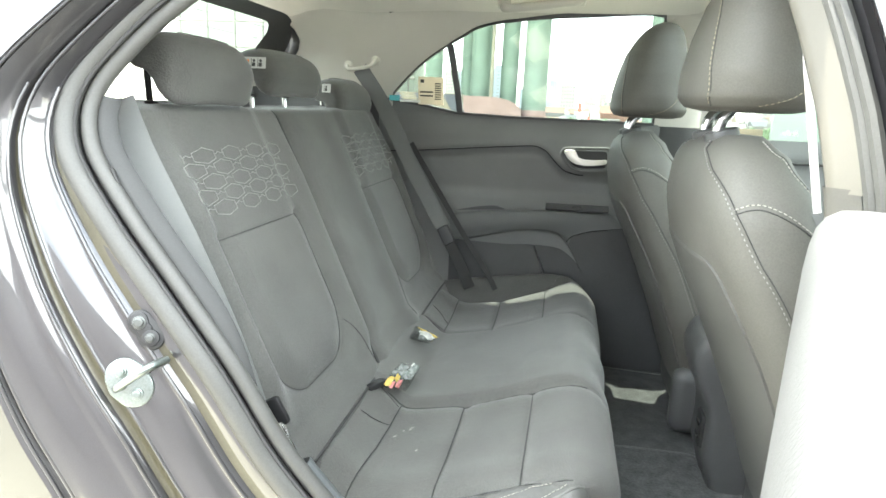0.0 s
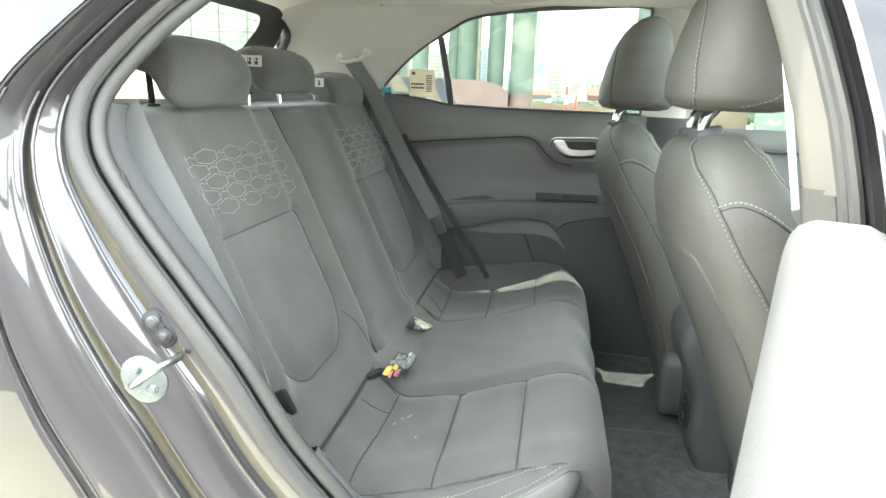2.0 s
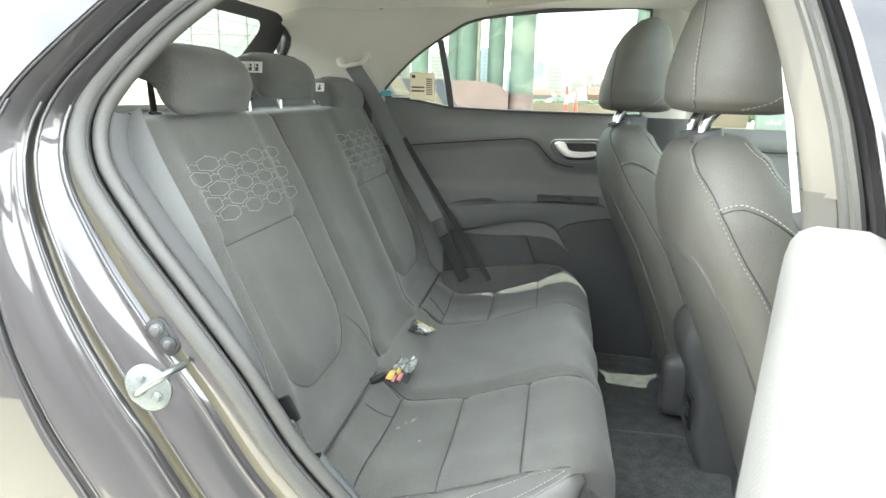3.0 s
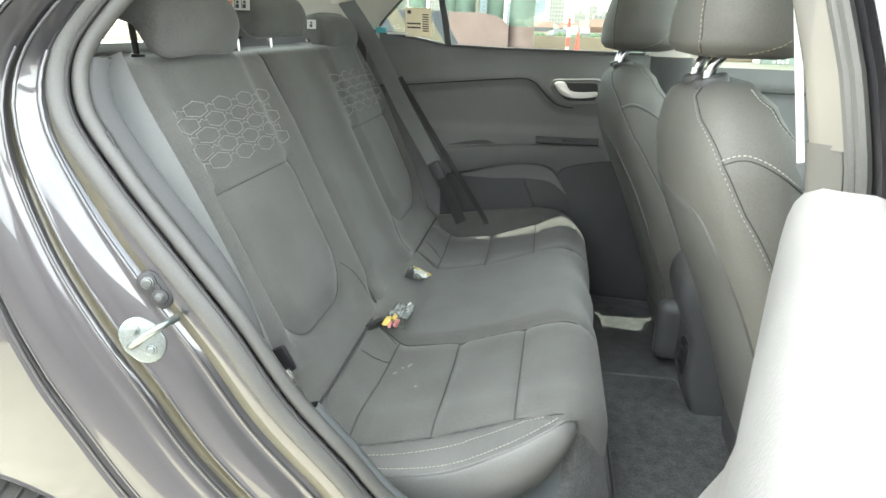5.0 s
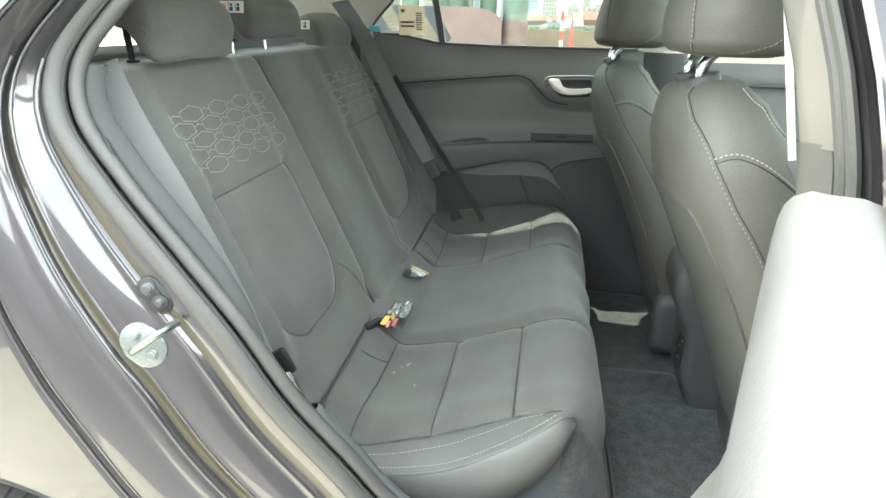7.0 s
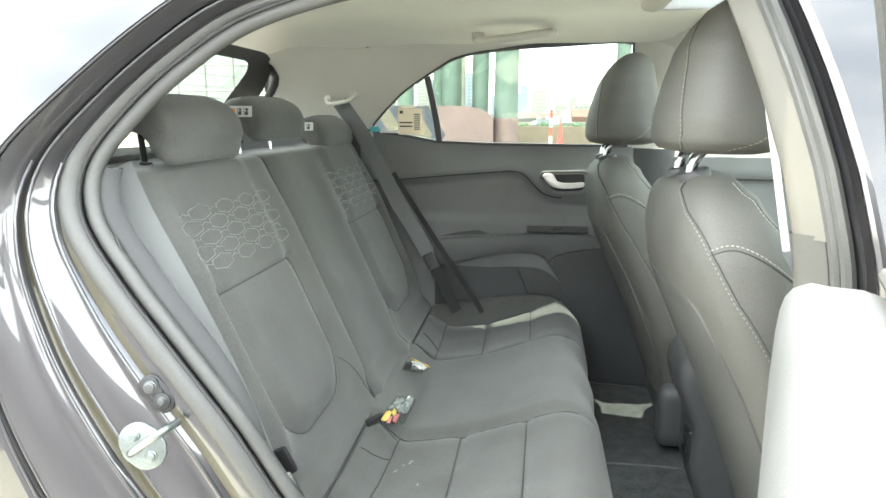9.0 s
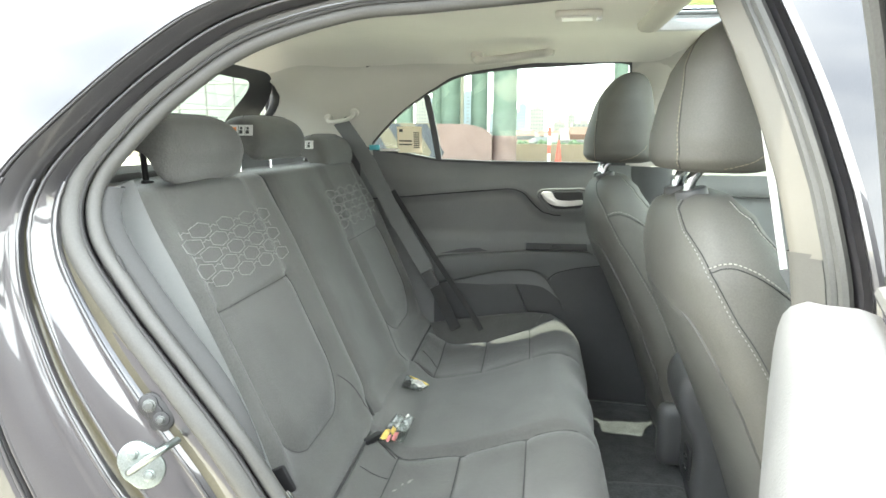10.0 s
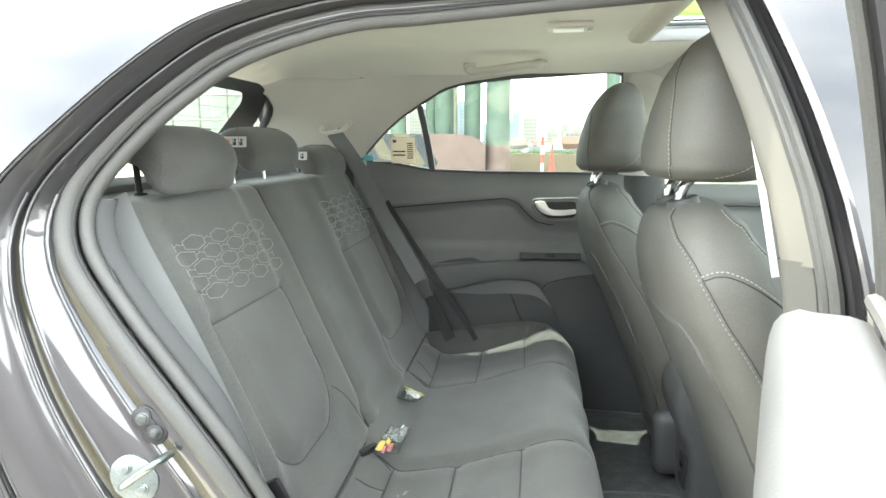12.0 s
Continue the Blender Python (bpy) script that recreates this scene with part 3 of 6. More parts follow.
for q in (-1, 1):
    part("headlight", turned(box(-0.13, 0.13, -0.04, 0.04, -0.05, 0.05, 0.03, 3), Matrix.Translation((2.80, q * 0.66, 0.66)) @ Matrix.Rotation(q * radians(-38), 4, "Z")), M_LENS, car)
    part("front_pillar", strap([(1.30, q * 0.575, 1.435), (1.60, q * 0.64, 1.25), (1.92, q * 0.715, 1.01)], (0, 1, 0), 0.07, 0.03), M_PAINT, car)
    part("tail_light", turned(box(-0.03, 0.03, -0.07, 0.07, -0.10, 0.10, 0.02, 3), Matrix.Translation((-0.94, q * 0.66, 0.88))), M_RED, car)
TAIL_EXT = smooth_line([(-0.80, 1.075), (-0.90, 1.00), (-0.98, 0.90), (-1.00, 0.62), (-1.03, 0.52), (-1.02, 0.30), (-0.95, 0.16)], 0.05)
part("tailgate_skin", grid(lambda i, y: (TAIL_EXT[i][0] + 0.14 * (y / 0.76) ** 4, y, TAIL_EXT[i][1]), range(len(TAIL_EXT)), np.linspace(-0.76, 0.76, 18)), M_PAINT, car, angle=50)
part("roof_spoiler", grid(lambda x, y: (x, y, 1.475 - 0.20 * y * y - 0.10 * (x + 0.5) ** 2 + 0.03 * (x + 0.5)), np.linspace(-0.62, -0.50, 4), np.linspace(-0.52, 0.52, 12)), M_PAINT, car)
for cx, q in ((WX, 1), (FWX, 1), (FWX, -1)):
    w2 = part("wheel", disc((cx, q * 0.64, WZ), (0, q, 0), 0.17, 0.10, 32, 0.01), M_RIM, car)
    for k in range(10):
        part("spoke", turned(box(-0.016, 0.016, q * 0.748 - 0.012, q * 0.748 + 0.012, 0.02, 0.165, 0.006), Matrix.Translation((cx, 0, WZ)) @ Matrix.Rotation(k * math.tau / 10, 4, "Y")), M_RIM, w2)
    part("tyre", loft([[(cx + r * math.cos(a), q * y, WZ + r * math.sin(a)) for a in np.linspace(0, 2 * math.pi, 48, False)] for r, y in ((0.168, 0.60), (0.24, 0.605), (0.275, 0.63), (0.287, 0.68), (0.287, 0.75), (0.278, 0.785), (0.255, 0.805), (0.22, 0.806), (0.185, 0.795), (0.168, 0.77))], False), M_TYRE, w2, "black road tyre", angle=60)


# ---- far side of the cabin ----
def far_y(x, z):
    """Depth of the cabin's far wall."""
    y = bend(z, [(0.3, 0.63), (0.6, 0.645), (0.80, 0.64), (0.98, 0.640), (1.06, 0.655), (1.105, 0.662), (1.20, 0.648), (1.30, 0.628), (1.40, 0.60), (1.44, 0.56), (1.47, 0.47)])
    return y - 0.28 * max(0, -0.18 - x) ** 1.3


UP = smooth_line([(0.64, 1.10), (0.64, 1.25), (0.635, 1.40), (0.62, 1.424), (0.57, 1.427), (0.458, 1.422), (0.283, 1.410), (0.103, 1.382), (0.024, 1.345), (-0.083, 1.279), (-0.17, 1.20), (-0.216, 1.146)], 0.02)
OUT = []
for p in UP:
    if p[0] > 0.61 and p[1] < 1.40:
        OUT.append(np.array((0.80, p[1])))
    else:
        t = (0.64 - p[0]) / 0.856
        OUT.append(np.array((0.80 - 1.28 * t, 1.468 - 0.10 * soft(0.5, 1, t) - 0.20 * max(0, t - 0.8) ** 1)))


def upper_wall(i, k):
    p = UP[i] * (1 - k) + OUT[i] * k
    y = far_y(p[0], p[1])
    return (p[0], y + 0.012 * (1 - k) ** 4, p[1])


part("window_surround", grid(upper_wall, range(len(UP)), [0, 0.02, 0.05, 0.1, 0.2, 0.35, 0.5, 0.65, 0.8, 0.9, 1.0]), M_PILLAR, car, "pale beige pillar and quarter trim", angle=70)
D_END = [(1.08, -0.600), (1.20, -0.565), (1.242, -0.533), (1.264, -0.513), (1.291, -0.498), (1.318, -0.491), (1.349, -0.504), (1.372, -0.528), (1.386, -0.556), (1.398, -0.62), (1.45, -0.70)]
d_zs = np.linspace(1.08, 1.45, 50)
part("quarter_trim", grid(lambda z, k: (bend(z, D_END) * (1 - k) - 0.20 * k, far_y(bend(z, D_END) * (1 - k) - 0.20 * k, z) + 0.003 + 0.008 * max(0, 1 - k / 0.02), z), d_zs, [0, 0.01, 0.02, 0.1, 0.25, 0.5, 0.75, 1.0]), M_PILLAR, car)
part("tail_seal", grid(lambda z, k: (bend(z, D_END) - 0.06 * k, far_y(bend(z, D_END), z) + 0.012 + 0.06 * k, z), d_zs, [0, 0.1, 0.5, 1.0]), M_SEAM, car)
part("far_roof_rail", join(grid(lambda x, q: (x, -skin(x, q)[1], skin(x, q)[2]), np.linspace(-0.6, 1.34, 20), [1.435, 1.46, 1.49, 1.53]),
                           grid(lambda x, k: (x, -skin(x, 1.05 + k * (1.37 - 1.05))[1], 1.05 + k * 0.32), np.linspace(-0.60, -0.28, 8), np.linspace(0, 1, 6)),
                           grid(lambda x, q: (x, -skin(x, q)[1], skin(x, q)[2]), np.linspace(-0.6, -0.02, 8), [1.365, 1.40, 1.435])), M_PAINT, car)
part("near_roof_rail", grid(lambda x, q: skin(x, q), np.linspace(0.64, 1.34, 14), [1.40, 1.43, 1.46, 1.49, 1.53]), M_PAINT, car)
part("far_door_frame", grid(lambda i, k: (UP[i][0] * (1 - k) + OUT[i][0] * k, -skin(0, min(1.44, UP[i][1] * (1 - k) + OUT[i][1] * k))[1] - 0.008, UP[i][1] * (1 - k) + OUT[i][1] * k), range(len(UP)), [0.18, 0.3, 0.5, 0.8, 1.0]), M_PAINT, car)
part("window_seal", tube([(p[0], far_y(p[0], p[1]) + 0.014, p[1]) for p in UP], 0.0045, 8), M_RUBBER, car)
def belt(x):
    return bend(x, [(-0.34, 1.165), (-0.214, 1.146), (-0.096, 1.131), (0.021, 1.110), (0.193, 1.105), (0.72, 1.103)])


def crease(x):
    """Height of the crease across the far door's trim."""
    return bend(x, [(-0.34, 0.970), (-0.097, 0.988), (0.121, 1.009), (0.265, 1.022), (0.289, 1.021), (0.318, 1.009), (0.352, 0.972), (0.380, 0.948), (0.42, 0.938), (0.72, 0.935)])


def door_face(x, k):
    z = 0.30 + (belt(x) - 0.30) * k
    y = far_y(x, min(z, 1.105))
    c = crease(x)
    y -= 0.006 * soft(c - 0.012, c + 0.012, z) * soft(1.09, 1.04, z) - 0.012 * soft(c, c - 0.03, z) * soft(0.84, 0.88, z)
    return (x, y, z)


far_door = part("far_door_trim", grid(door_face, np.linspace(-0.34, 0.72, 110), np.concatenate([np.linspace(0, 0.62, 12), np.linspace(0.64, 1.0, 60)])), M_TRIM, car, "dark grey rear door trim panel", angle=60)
# dark tube draws the shade under the moulded crease
part("crease_shade", tube([(x, door_face(x, (crease(x) - 0.30) / (belt(x) - 0.30))[1] - 0.001, crease(x) - 0.002) for x in np.linspace(-0.2, 0.44, 60)], 0.002, 6), M_SEAM, far_door)
part("belt_strip", strap([(x, far_y(x, 1.105) + 0.006, belt(x) + 0.002) for x in np.linspace(-0.22, 0.64, 40)], (0, 1, 0), 0.036, 0.008), M_DARK, far_door)

# padded lower panel with its pull cup, switch plate and map pocket
PAD_TOP = smooth_line([(0.02, 0.780), (0.049, 0.789), (0.20, 0.805), (0.37, 0.817), (0.49, 0.820), (0.532, 0.817), (0.560, 0.803), (0.580, 0.774), (0.61, 0.72), (0.645, 0.655), (0.69, 0.56)], 0.01)
PAD_ARC = smooth_line([(0.02, 0.693), (0.11, 0.709), (0.239, 0.742), (0.329, 0.748), (0.378, 0.738), (0.410, 0.706), (0.459, 0.626), (0.50, 0.54)], 0.01)


def along(line, t):
    j = t * (len(line) - 1)
    i = min(int(j), len(line) - 2)
    return line[i] * (1 - j + i) + line[i + 1] * (j - i)


PAD_K = [(0.0, 0.645), (0.0, 0.632), (0.015, 0.623), (0.05, 0.617), (0.12, 0.614), (0.5, 0.614), (0.9, 0.616), (0.97, 0.620), (1.0, 0.628), (1.0, 0.648)]
part("door_pad", grid(lambda t, k: (lambda p: (p[0], PAD_K[k][1], p[1]))(along(PAD_TOP, t) * (1 - PAD_K[k][0]) + along(PAD_ARC, t) * PAD_K[k][0]), np.linspace(0, 1, 60), range(10)), M_DOORTRIM, far_door, "dark grey padded lower door panel", angle=50)
# dark sheet below the seam paints the shade on the lower door
part("lower_shade", ([(x, 0.6125, z) for x, z in ((0.411, 0.712), (0.420, 0.734), (0.445, 0.7475), (0.50, 0.762), (0.576, 0.773), (0.61, 0.716), (0.643, 0.652), (0.686, 0.56), (0.74, 0.44), (0.76, 0.31), (0.40, 0.31), (0.44, 0.50), (0.462, 0.626))], [tuple(range(13))]), M_DARK, far_door, smooth=False)
part("pad_seam", tube([(x, 0.6135, z) for x, z in smooth_line([(0.405, 0.720), (0.42, 0.738), (0.445, 0.750), (0.50, 0.764), (0.578, 0.776)], 0.01)], 0.0016, 6), M_SEAM, far_door)
# pocket and flap carry the pocket's shade in their dark colour
part("map_pocket", grid(lambda t, k: (lambda p: (p[0], 0.644 - 0.010 * k, p[1] * (1 - k) + 0.38 * k))(along(PAD_ARC, t)), np.linspace(0, 1, 40), [0, 0.2, 0.5, 1.0]), M_DARK, far_door, "door pocket darkened with painted shade")
part("pocket_flap", grid(lambda k, t: (0.02 + (0.285 + 0.10 * k) * t, 0.627 - 0.006 * math.sin(math.pi * t) + 0.02 * (1 if t > 0.99 else 0), 0.698 - 0.004 * t - 0.24 * k), [0, 0.05, 0.3, 0.6, 1.0], [0, 0.3, 0.6, 0.9, 0.985, 1.0]), M_DARK, far_door, angle=50)
part("pull_cup", ([(x, 0.636, z) for x, z in ((0.035, 0.795), (0.10, 0.811), (0.15, 0.818), (0.172, 0.8185), (0.20, 0.809), (0.12, 0.802))], [(0, 1, 2, 3, 4, 5)]), M_DARK, far_door, smooth=False)
part("switch_plate", turned(box(-0.100, 0.100, -0.014, 0.014, -0.004, 0.004, 0.003), Matrix.Translation((0.430, 0.628, 0.831)) @ Matrix.Rotation(radians(38), 4, "X") @ Matrix.Rotation(radians(-1), 4, "Y")), M_DARK, far_door, "glossy black switch plate")
part("window_switch", turned(box(-0.016, 0.016, -0.006, 0.006, 0, 0.008, 0.003), Matrix.Translation((0.43, 0.626, 0.833)) @ Matrix.Rotation(radians(38), 4, "X")), M_DARK, far_door)
# inside handle
bezel = smooth_line([(0.366, 1.000), (0.370, 1.014), (0.384, 1.020), (0.44, 1.022), (0.508, 1.024), (0.520, 1.012), (0.521, 0.985), (0.517, 0.962), (0.505, 0.954), (0.46, 0.950), (0.420, 0.950), (0.398, 0.960), (0.380, 0.980), (0.366, 1.000)], 0.008)[:-1]
part("handle_bezel", join(tube([(x, 0.625, z) for x, z in bezel], 0.0045, 8, True), tube([(0.445 + (x - 0.445) * 0.86, 0.621, 0.988 + (z - 0.988) * 0.80) for x, z in bezel], 0.002, 6, True)), M_TRIM, far_door, "grey door handle surround")
part("handle_recess", ([(0.445 + (x - 0.445) * 0.86, 0.6215, 0.988 + (z - 0.988) * 0.80) for x, z in bezel], [tuple(range(len(bezel)))]), M_BRACKET, far_door, smooth=False)
LEVER = smooth_line([(0.374, 1.008), (0.380, 1.015), (0.400, 1.016), (0.409, 1.012), (0.418, 0.996), (0.433, 0.988), (0.470, 0.987), (0.505, 0.990), (0.508, 0.982), (0.502, 0.975), (0.460, 0.969), (0.425, 0.970), (0.402, 0.977), (0.386, 0.990), (0.374, 1.008)], 0.006)[:-1]
LEVER = [p[:2] for p in LEVER]
l_mid = np.mean(LEVER, axis=0)
part("door_handle", loft([[(*(l_mid + (p - l_mid) * k)[:1], y, (l_mid + (p - l_mid) * k)[1]) for p in LEVER] for k, y in ((1.0, 0.618), (1.0, 0.611), (0.985, 0.608), (0.94, 0.6065))]), M_HANDLE, far_door, "satin silver inside door handle", angle=50)

# far windows
run = [p for p in UP if p[0] > -0.02]
part("glass_run", grid(lambda i, k: (run[i][0], far_y(run[i][0], run[i][1]) + 0.008 + 0.004 * k, run[i][1] + 0.004 - (0.006 + 0.012 * soft(0.0, 0.45, run[i][0])) * k), range(len(run)), [0, 0.5, 1.0]), M_DARK, car, "dark rubber glass run")
pane = [(p[0], far_y(p[0], p[1]) + 0.016, p[1]) for p in UP] + [(x, far_y(x, belt(x)) + 0.016, belt(x)) for x in np.linspace(-0.216, 0.64, 20)]
part("far_window_pane", (pane, [tuple(range(len(pane)))]), M_GLASSF, car, smooth=False)
part("window_divider", strap([(0.030, 0.655, 1.112), (0.020, 0.648, 1.18), (0.003, 0.636, 1.27), (-0.008, 0.628, 1.322)], (1, 0, 0), 0.020, 0.012), M_DARK, car, "black window divider bar")

# B-pillar and front door on the far side
part("far_pillar_trim", grid(lambda z, k: (0.645 + 0.14 * k + 0.0 * z, far_y(0.7, min(z, 1.40)) - 0.03 * math.sin(math.pi * min(1, max(0, k))) ** 0.5 + 0.012, z), np.linspace(1.10, 1.45, 16), np.linspace(0, 1, 12)), M_PILLAR, car)
part("far_pillar_base", grid(lambda z, k: (0.66 + 0.13 * k, 0.655 - 0.035 * math.sin(math.pi * k) ** 0.5, z), np.linspace(0.30, 1.10, 10), np.linspace(0, 1, 12)), M_DARK, car)
front_door = part("front_door_trim", grid(lambda x, z: (x, far_y(0.5, z) - 0.02 * soft(1.02, 1.0, z) * 0 - 0.014 * soft(1.0, 1.02, z), z), np.linspace(0.76, 1.75, 30), [0.3, 0.5, 0.7, 0.85, 0.95, 0.99, 1.0, 1.01, 1.02, 1.04, 1.06, 1.075]), M_TRIM, car, "dark grey front door trim")
# the front door's crease gets its shade as a dark tube too
part("front_crease_shade", tube([(0.76, 0.622, 1.008), (1.75, 0.622, 1.012)], 0.004, 6), M_SEAM, front_door)
fp = [(0.80, 0.655, 1.075), (1.70, 0.655, 1.07), (1.70, 0.645, 1.12), (1.25, 0.60, 1.40), (0.80, 0.60, 1.42)]
part("front_window_pane", (fp, [tuple(range(5))]), M_GLASSF, car, smooth=False)
part("glass_mark", join(*[box(1.01 + 0.012 * k, 1.018 + 0.012 * k, 0.648, 0.650, 1.092, 1.10 + 0.006 * (k % 2)) for k in range(4)]), M_WHITE, car)
part("front_rail", grid(lambda x, k: (x, 0.60 - 0.14 * k, 1.42 + 0.035 * k - 0.30 * max(0, x - 1.1) * (1 - k)), np.linspace(0.78, 1.32, 12), [0, 0.3, 0.6, 1.0]), M_PILLAR, car)

# tail: rear window in its frame, boot sides
TAIL_T, TAIL_B = Vector((-0.45, 0, 1.44)), Vector((-0.75, 0, 1.10))


def tail(y, k):
    p = TAIL_T.lerp(TAIL_B, k)
    return (p.x - 0.02 + 0.03 * (y / 0.6) ** 2, y, p.z)


def ring_pts(hw, k0, k1, r, n=9):
    pts, h = [], 0.45
    for cx, ck, a0 in ((hw - r, k0 + r / h, 0), (r - hw, k0 + r / h, 0.5 * math.pi), (r - hw, k1 - r / h, math.pi), (hw - r, k1 - r / h, 1.5 * math.pi)):
        pts += [(cx + r * math.cos(a), ck - r / h * math.sin(a)) for a in np.linspace(a0, a0 + math.pi / 2, n)]
    return pts


o_ring, i_ring = ring_pts(0.64, 0.155, 1.3, 0.18), ring_pts(0.465, 0.245, 1.05, 0.06)
part("tail_frame", grid(lambda i, k: tail(o_ring[k][0] * (1 - i) + i_ring[k][0] * i, o_ring[k][1] * (1 - i) + i_ring[k][1] * i) if i < 1.5 else tail(*i_ring[k]), [0, 0.5, 0.9, 1.0], range(len(o_ring)), True), M_DARK, car, "black tailgate window frame", angle=60)
tp = [tail(*q) for q in i_ring]
tail_pane = part("rear_window_pane", (tp, [tuple(range(len(tp)))]), M_GLASS, car, smooth=False)
tail_pane.visible_shadow = False
part("heater_line", join(*[tube([tail(y, k) for y in np.linspace(-0.45, 0.45, 12)], 0.0006, 4) for k in np.linspace(0.2, 0.95, 9)]), M_DARK, car)
part("tailgate", grid(lambda y, z: (-0.86 + 0.10 * (y / 0.6) ** 2, y, z), np.linspace(-0.62, 0.62, 9), [0.2, 0.6, 1.1]), M_DARK, car)
part("boot_side", grid(lambda x, z: (x, 0.57, z), np.linspace(-0.86, -0.22, 6), [0.35, 0.8, 1.17]), M_DARK, car)
part("boot_side", grid(lambda x, z: (x, -0.60 - 0.02, z), np.linspace(-0.86, -0.27, 6), [0.35, 0.8, 1.10]), M_DARK, car)
part("near_quarter_trim", grid(lambda x, z: (x, -0.575 - 0.05 * soft(1.45, 1.1, z), z), np.linspace(-0.86, -0.34, 12), np.linspace(1.08, 1.46, 8)), M_PILLAR, car)
part("parcel_shelf", box(-0.84, -0.33, -0.60, 0.565, 1.03, 1.045, 0.004), M_DARK, car)
part("dashboard", box(1.55, 1.75, -0.70, 0.62, 0.35, 1.0, 0.04), M_DARK, car)

# roof fittings
lamp = part("dome_lamp", turned(box(-0.052, 0.052, -0.03, 0.03, -0.010, 0.004, 0.006, 3), Matrix.Translation((0.44, 0.045, 1.464)) @ Matrix.Rotation(radians(-4), 4, "Z")), M_PILLAR, car)
part("lamp_lens", turned(box(-0.034, 0.034, -0.022, 0.022, -0.013, -0.009, 0.002), Matrix.Translation((0.436, 0.045, 1.464)) @ Matrix.Rotation(radians(-4), 4, "Z")), M_LENS, lamp)
part("lamp_switch", turned(box(-0.006, 0.006, -0.012, 0.012, -0.016, -0.009, 0.002), Matrix.Translation((0.484, 0.042, 1.464))), M_SILVER, lamp)
gx = smooth_line([(0.160, 0.548, 1.438), (0.163, 0.532, 1.426), (0.172, 0.514, 1.416), (0.195, 0.502, 1.415), (0.27, 0.498, 1.423), (0.345, 0.498, 1.433), (0.372, 0.506, 1.436), (0.384, 0.522, 1.444), (0.386, 0.54, 1.452)], 0.008)
handle = part("grab_handle", tube(gx, 0.0125, 14, flat=0.8), M_PILLAR, car, "pale beige grab handle")
for hx, hz in ((0.166, 1.434), (0.382, 1.448)):
    part("handle_mount", turned(box(-0.019, 0.019, -0.016, 0.012, -0.016, 0.014, 0.006, 3), Matrix.Translation((hx, 0.538, hz)) @ Matrix.Rotation(radians(-25), 4, "X")), M_PILLAR, handle)
H0, H1, H2, H3 = HOLE
rim = [(-0.048, 1.468), (-0.045, 1.456), (-0.036, 1.449), (-0.015, 1.447), (0.002, 1.451), (0.006, 1.462), (0.004, 1.480), (0.0, 1.500)]
part("sunroof_rim", grid(lambda y, k: (H0 + rim[k][0], y, rim[k][1]), np.linspace(H2 - 0.03, H3, 16), range(8)), M_CTAN, car, "padded beige sunroof blind edge", angle=60)
part("sunroof_sides", join(box(H0 - 0.02, H1, H3, H3 + 0.02, 1.452, 1.50, 0.005), box(H0 - 0.02, H1, H2 - 0.02, H2, 1.452, 1.50, 0.005), box(H1, H1 + 0.03, H2 - 0.03, H3 + 0.03, 1.452, 1.50, 0.005)), M_SILVER, car, "grey sunroof rails")
part("sunroof_seal", tube([(H0 + 0.03, H2, 1.49), (H0 + 0.03, H3 - 0.012, 1.49), (H1, H3 - 0.012, 1.49)], 0.005, 8), M_RUBBER, car)
part("sunroof_glass", grid(lambda x, y: (x, y, roof_z(x, y) - 0.002), np.linspace(HOLE[0], HOLE[1], 6), np.linspace(HOLE[2], HOLE[3], 6)), M_GLASSD, car)

# floor, sill, carpet
part("floor_pan", box(-0.86, 1.75, -0.72, 0.66, 0.24, 0.285), M_CARPET, car)
part("carpet", grid(lambda x, y: (x, y, 0.305), np.linspace(0.40, 1.55, 24), np.linspace(-0.70, 0.66, 60)), M_CARPET, car, "dark grey cabin carpet")
part("seat_riser", grid(lambda y, k: (0.44 + 0.10 * k + 0.012 * math.sin(9 * y), y, 0.56 - 0.25 * k), np.linspace(-0.50, 0.64, 30), [0, 0.2, 0.4, 0.6, 0.8, 0.92, 1.0]), M_CARPET, car)
def riser(a, k):
    top = [Vector((0.440, -0.566, 0.585)), Vector((0.476, -0.560, 0.58)), Vector((0.490, -0.47, 0.57))]
    low = [Vector((0.424, -0.602, 0.32)), Vector((0.50, -0.640, 0.308)), Vector((0.548, -0.52, 0.306))]
    q = lambda p: p[0] * (1 - a) ** 2 + p[1] * 2 * a * (1 - a) + p[2] * a * a
    return tuple(q(top) * (1 - k) + q(low) * k)


part("riser_side", grid(riser, np.linspace(0, 1, 20), np.linspace(0, 1, 10)), M_CARPET, car)
part("kick_wall", grid(lambda x, k: (x, -0.565 - 0.015 * k, bend(x, [(0.0, 0.43), (0.25, 0.45), (0.35, 0.49), (0.445, 0.55)]) * (1 - k) + 0.34 * k), np.linspace(0.0, 0.445, 12), np.linspace(0, 1, 6)), M_SILL, car)
part("riser_piping", tube([(0.546, -0.66 + 0.02 * k, 0.312 + 0.002 * math.sin(k)) for k in range(60)], 0.005, 6), M_TRIM, car)
part("carpet_edge", tube([(0.545, 0.609, 0.309), (0.64, 0.602, 0.309), (0.745, 0.594, 0.309)], 0.0016, 6), M_TRIM, car)
part("sill_trim", sweep([(-0.012, 0.095), (-0.018, 0.103), (-0.020, 0.115), (-0.014, 0.130), (0.004, 0.142), (0.03, 0.150)], lambda p: p[1] < 0.66 and p[0] > -0.02, False), M_SILL, car, "grey plastic sill trim", angle=60)
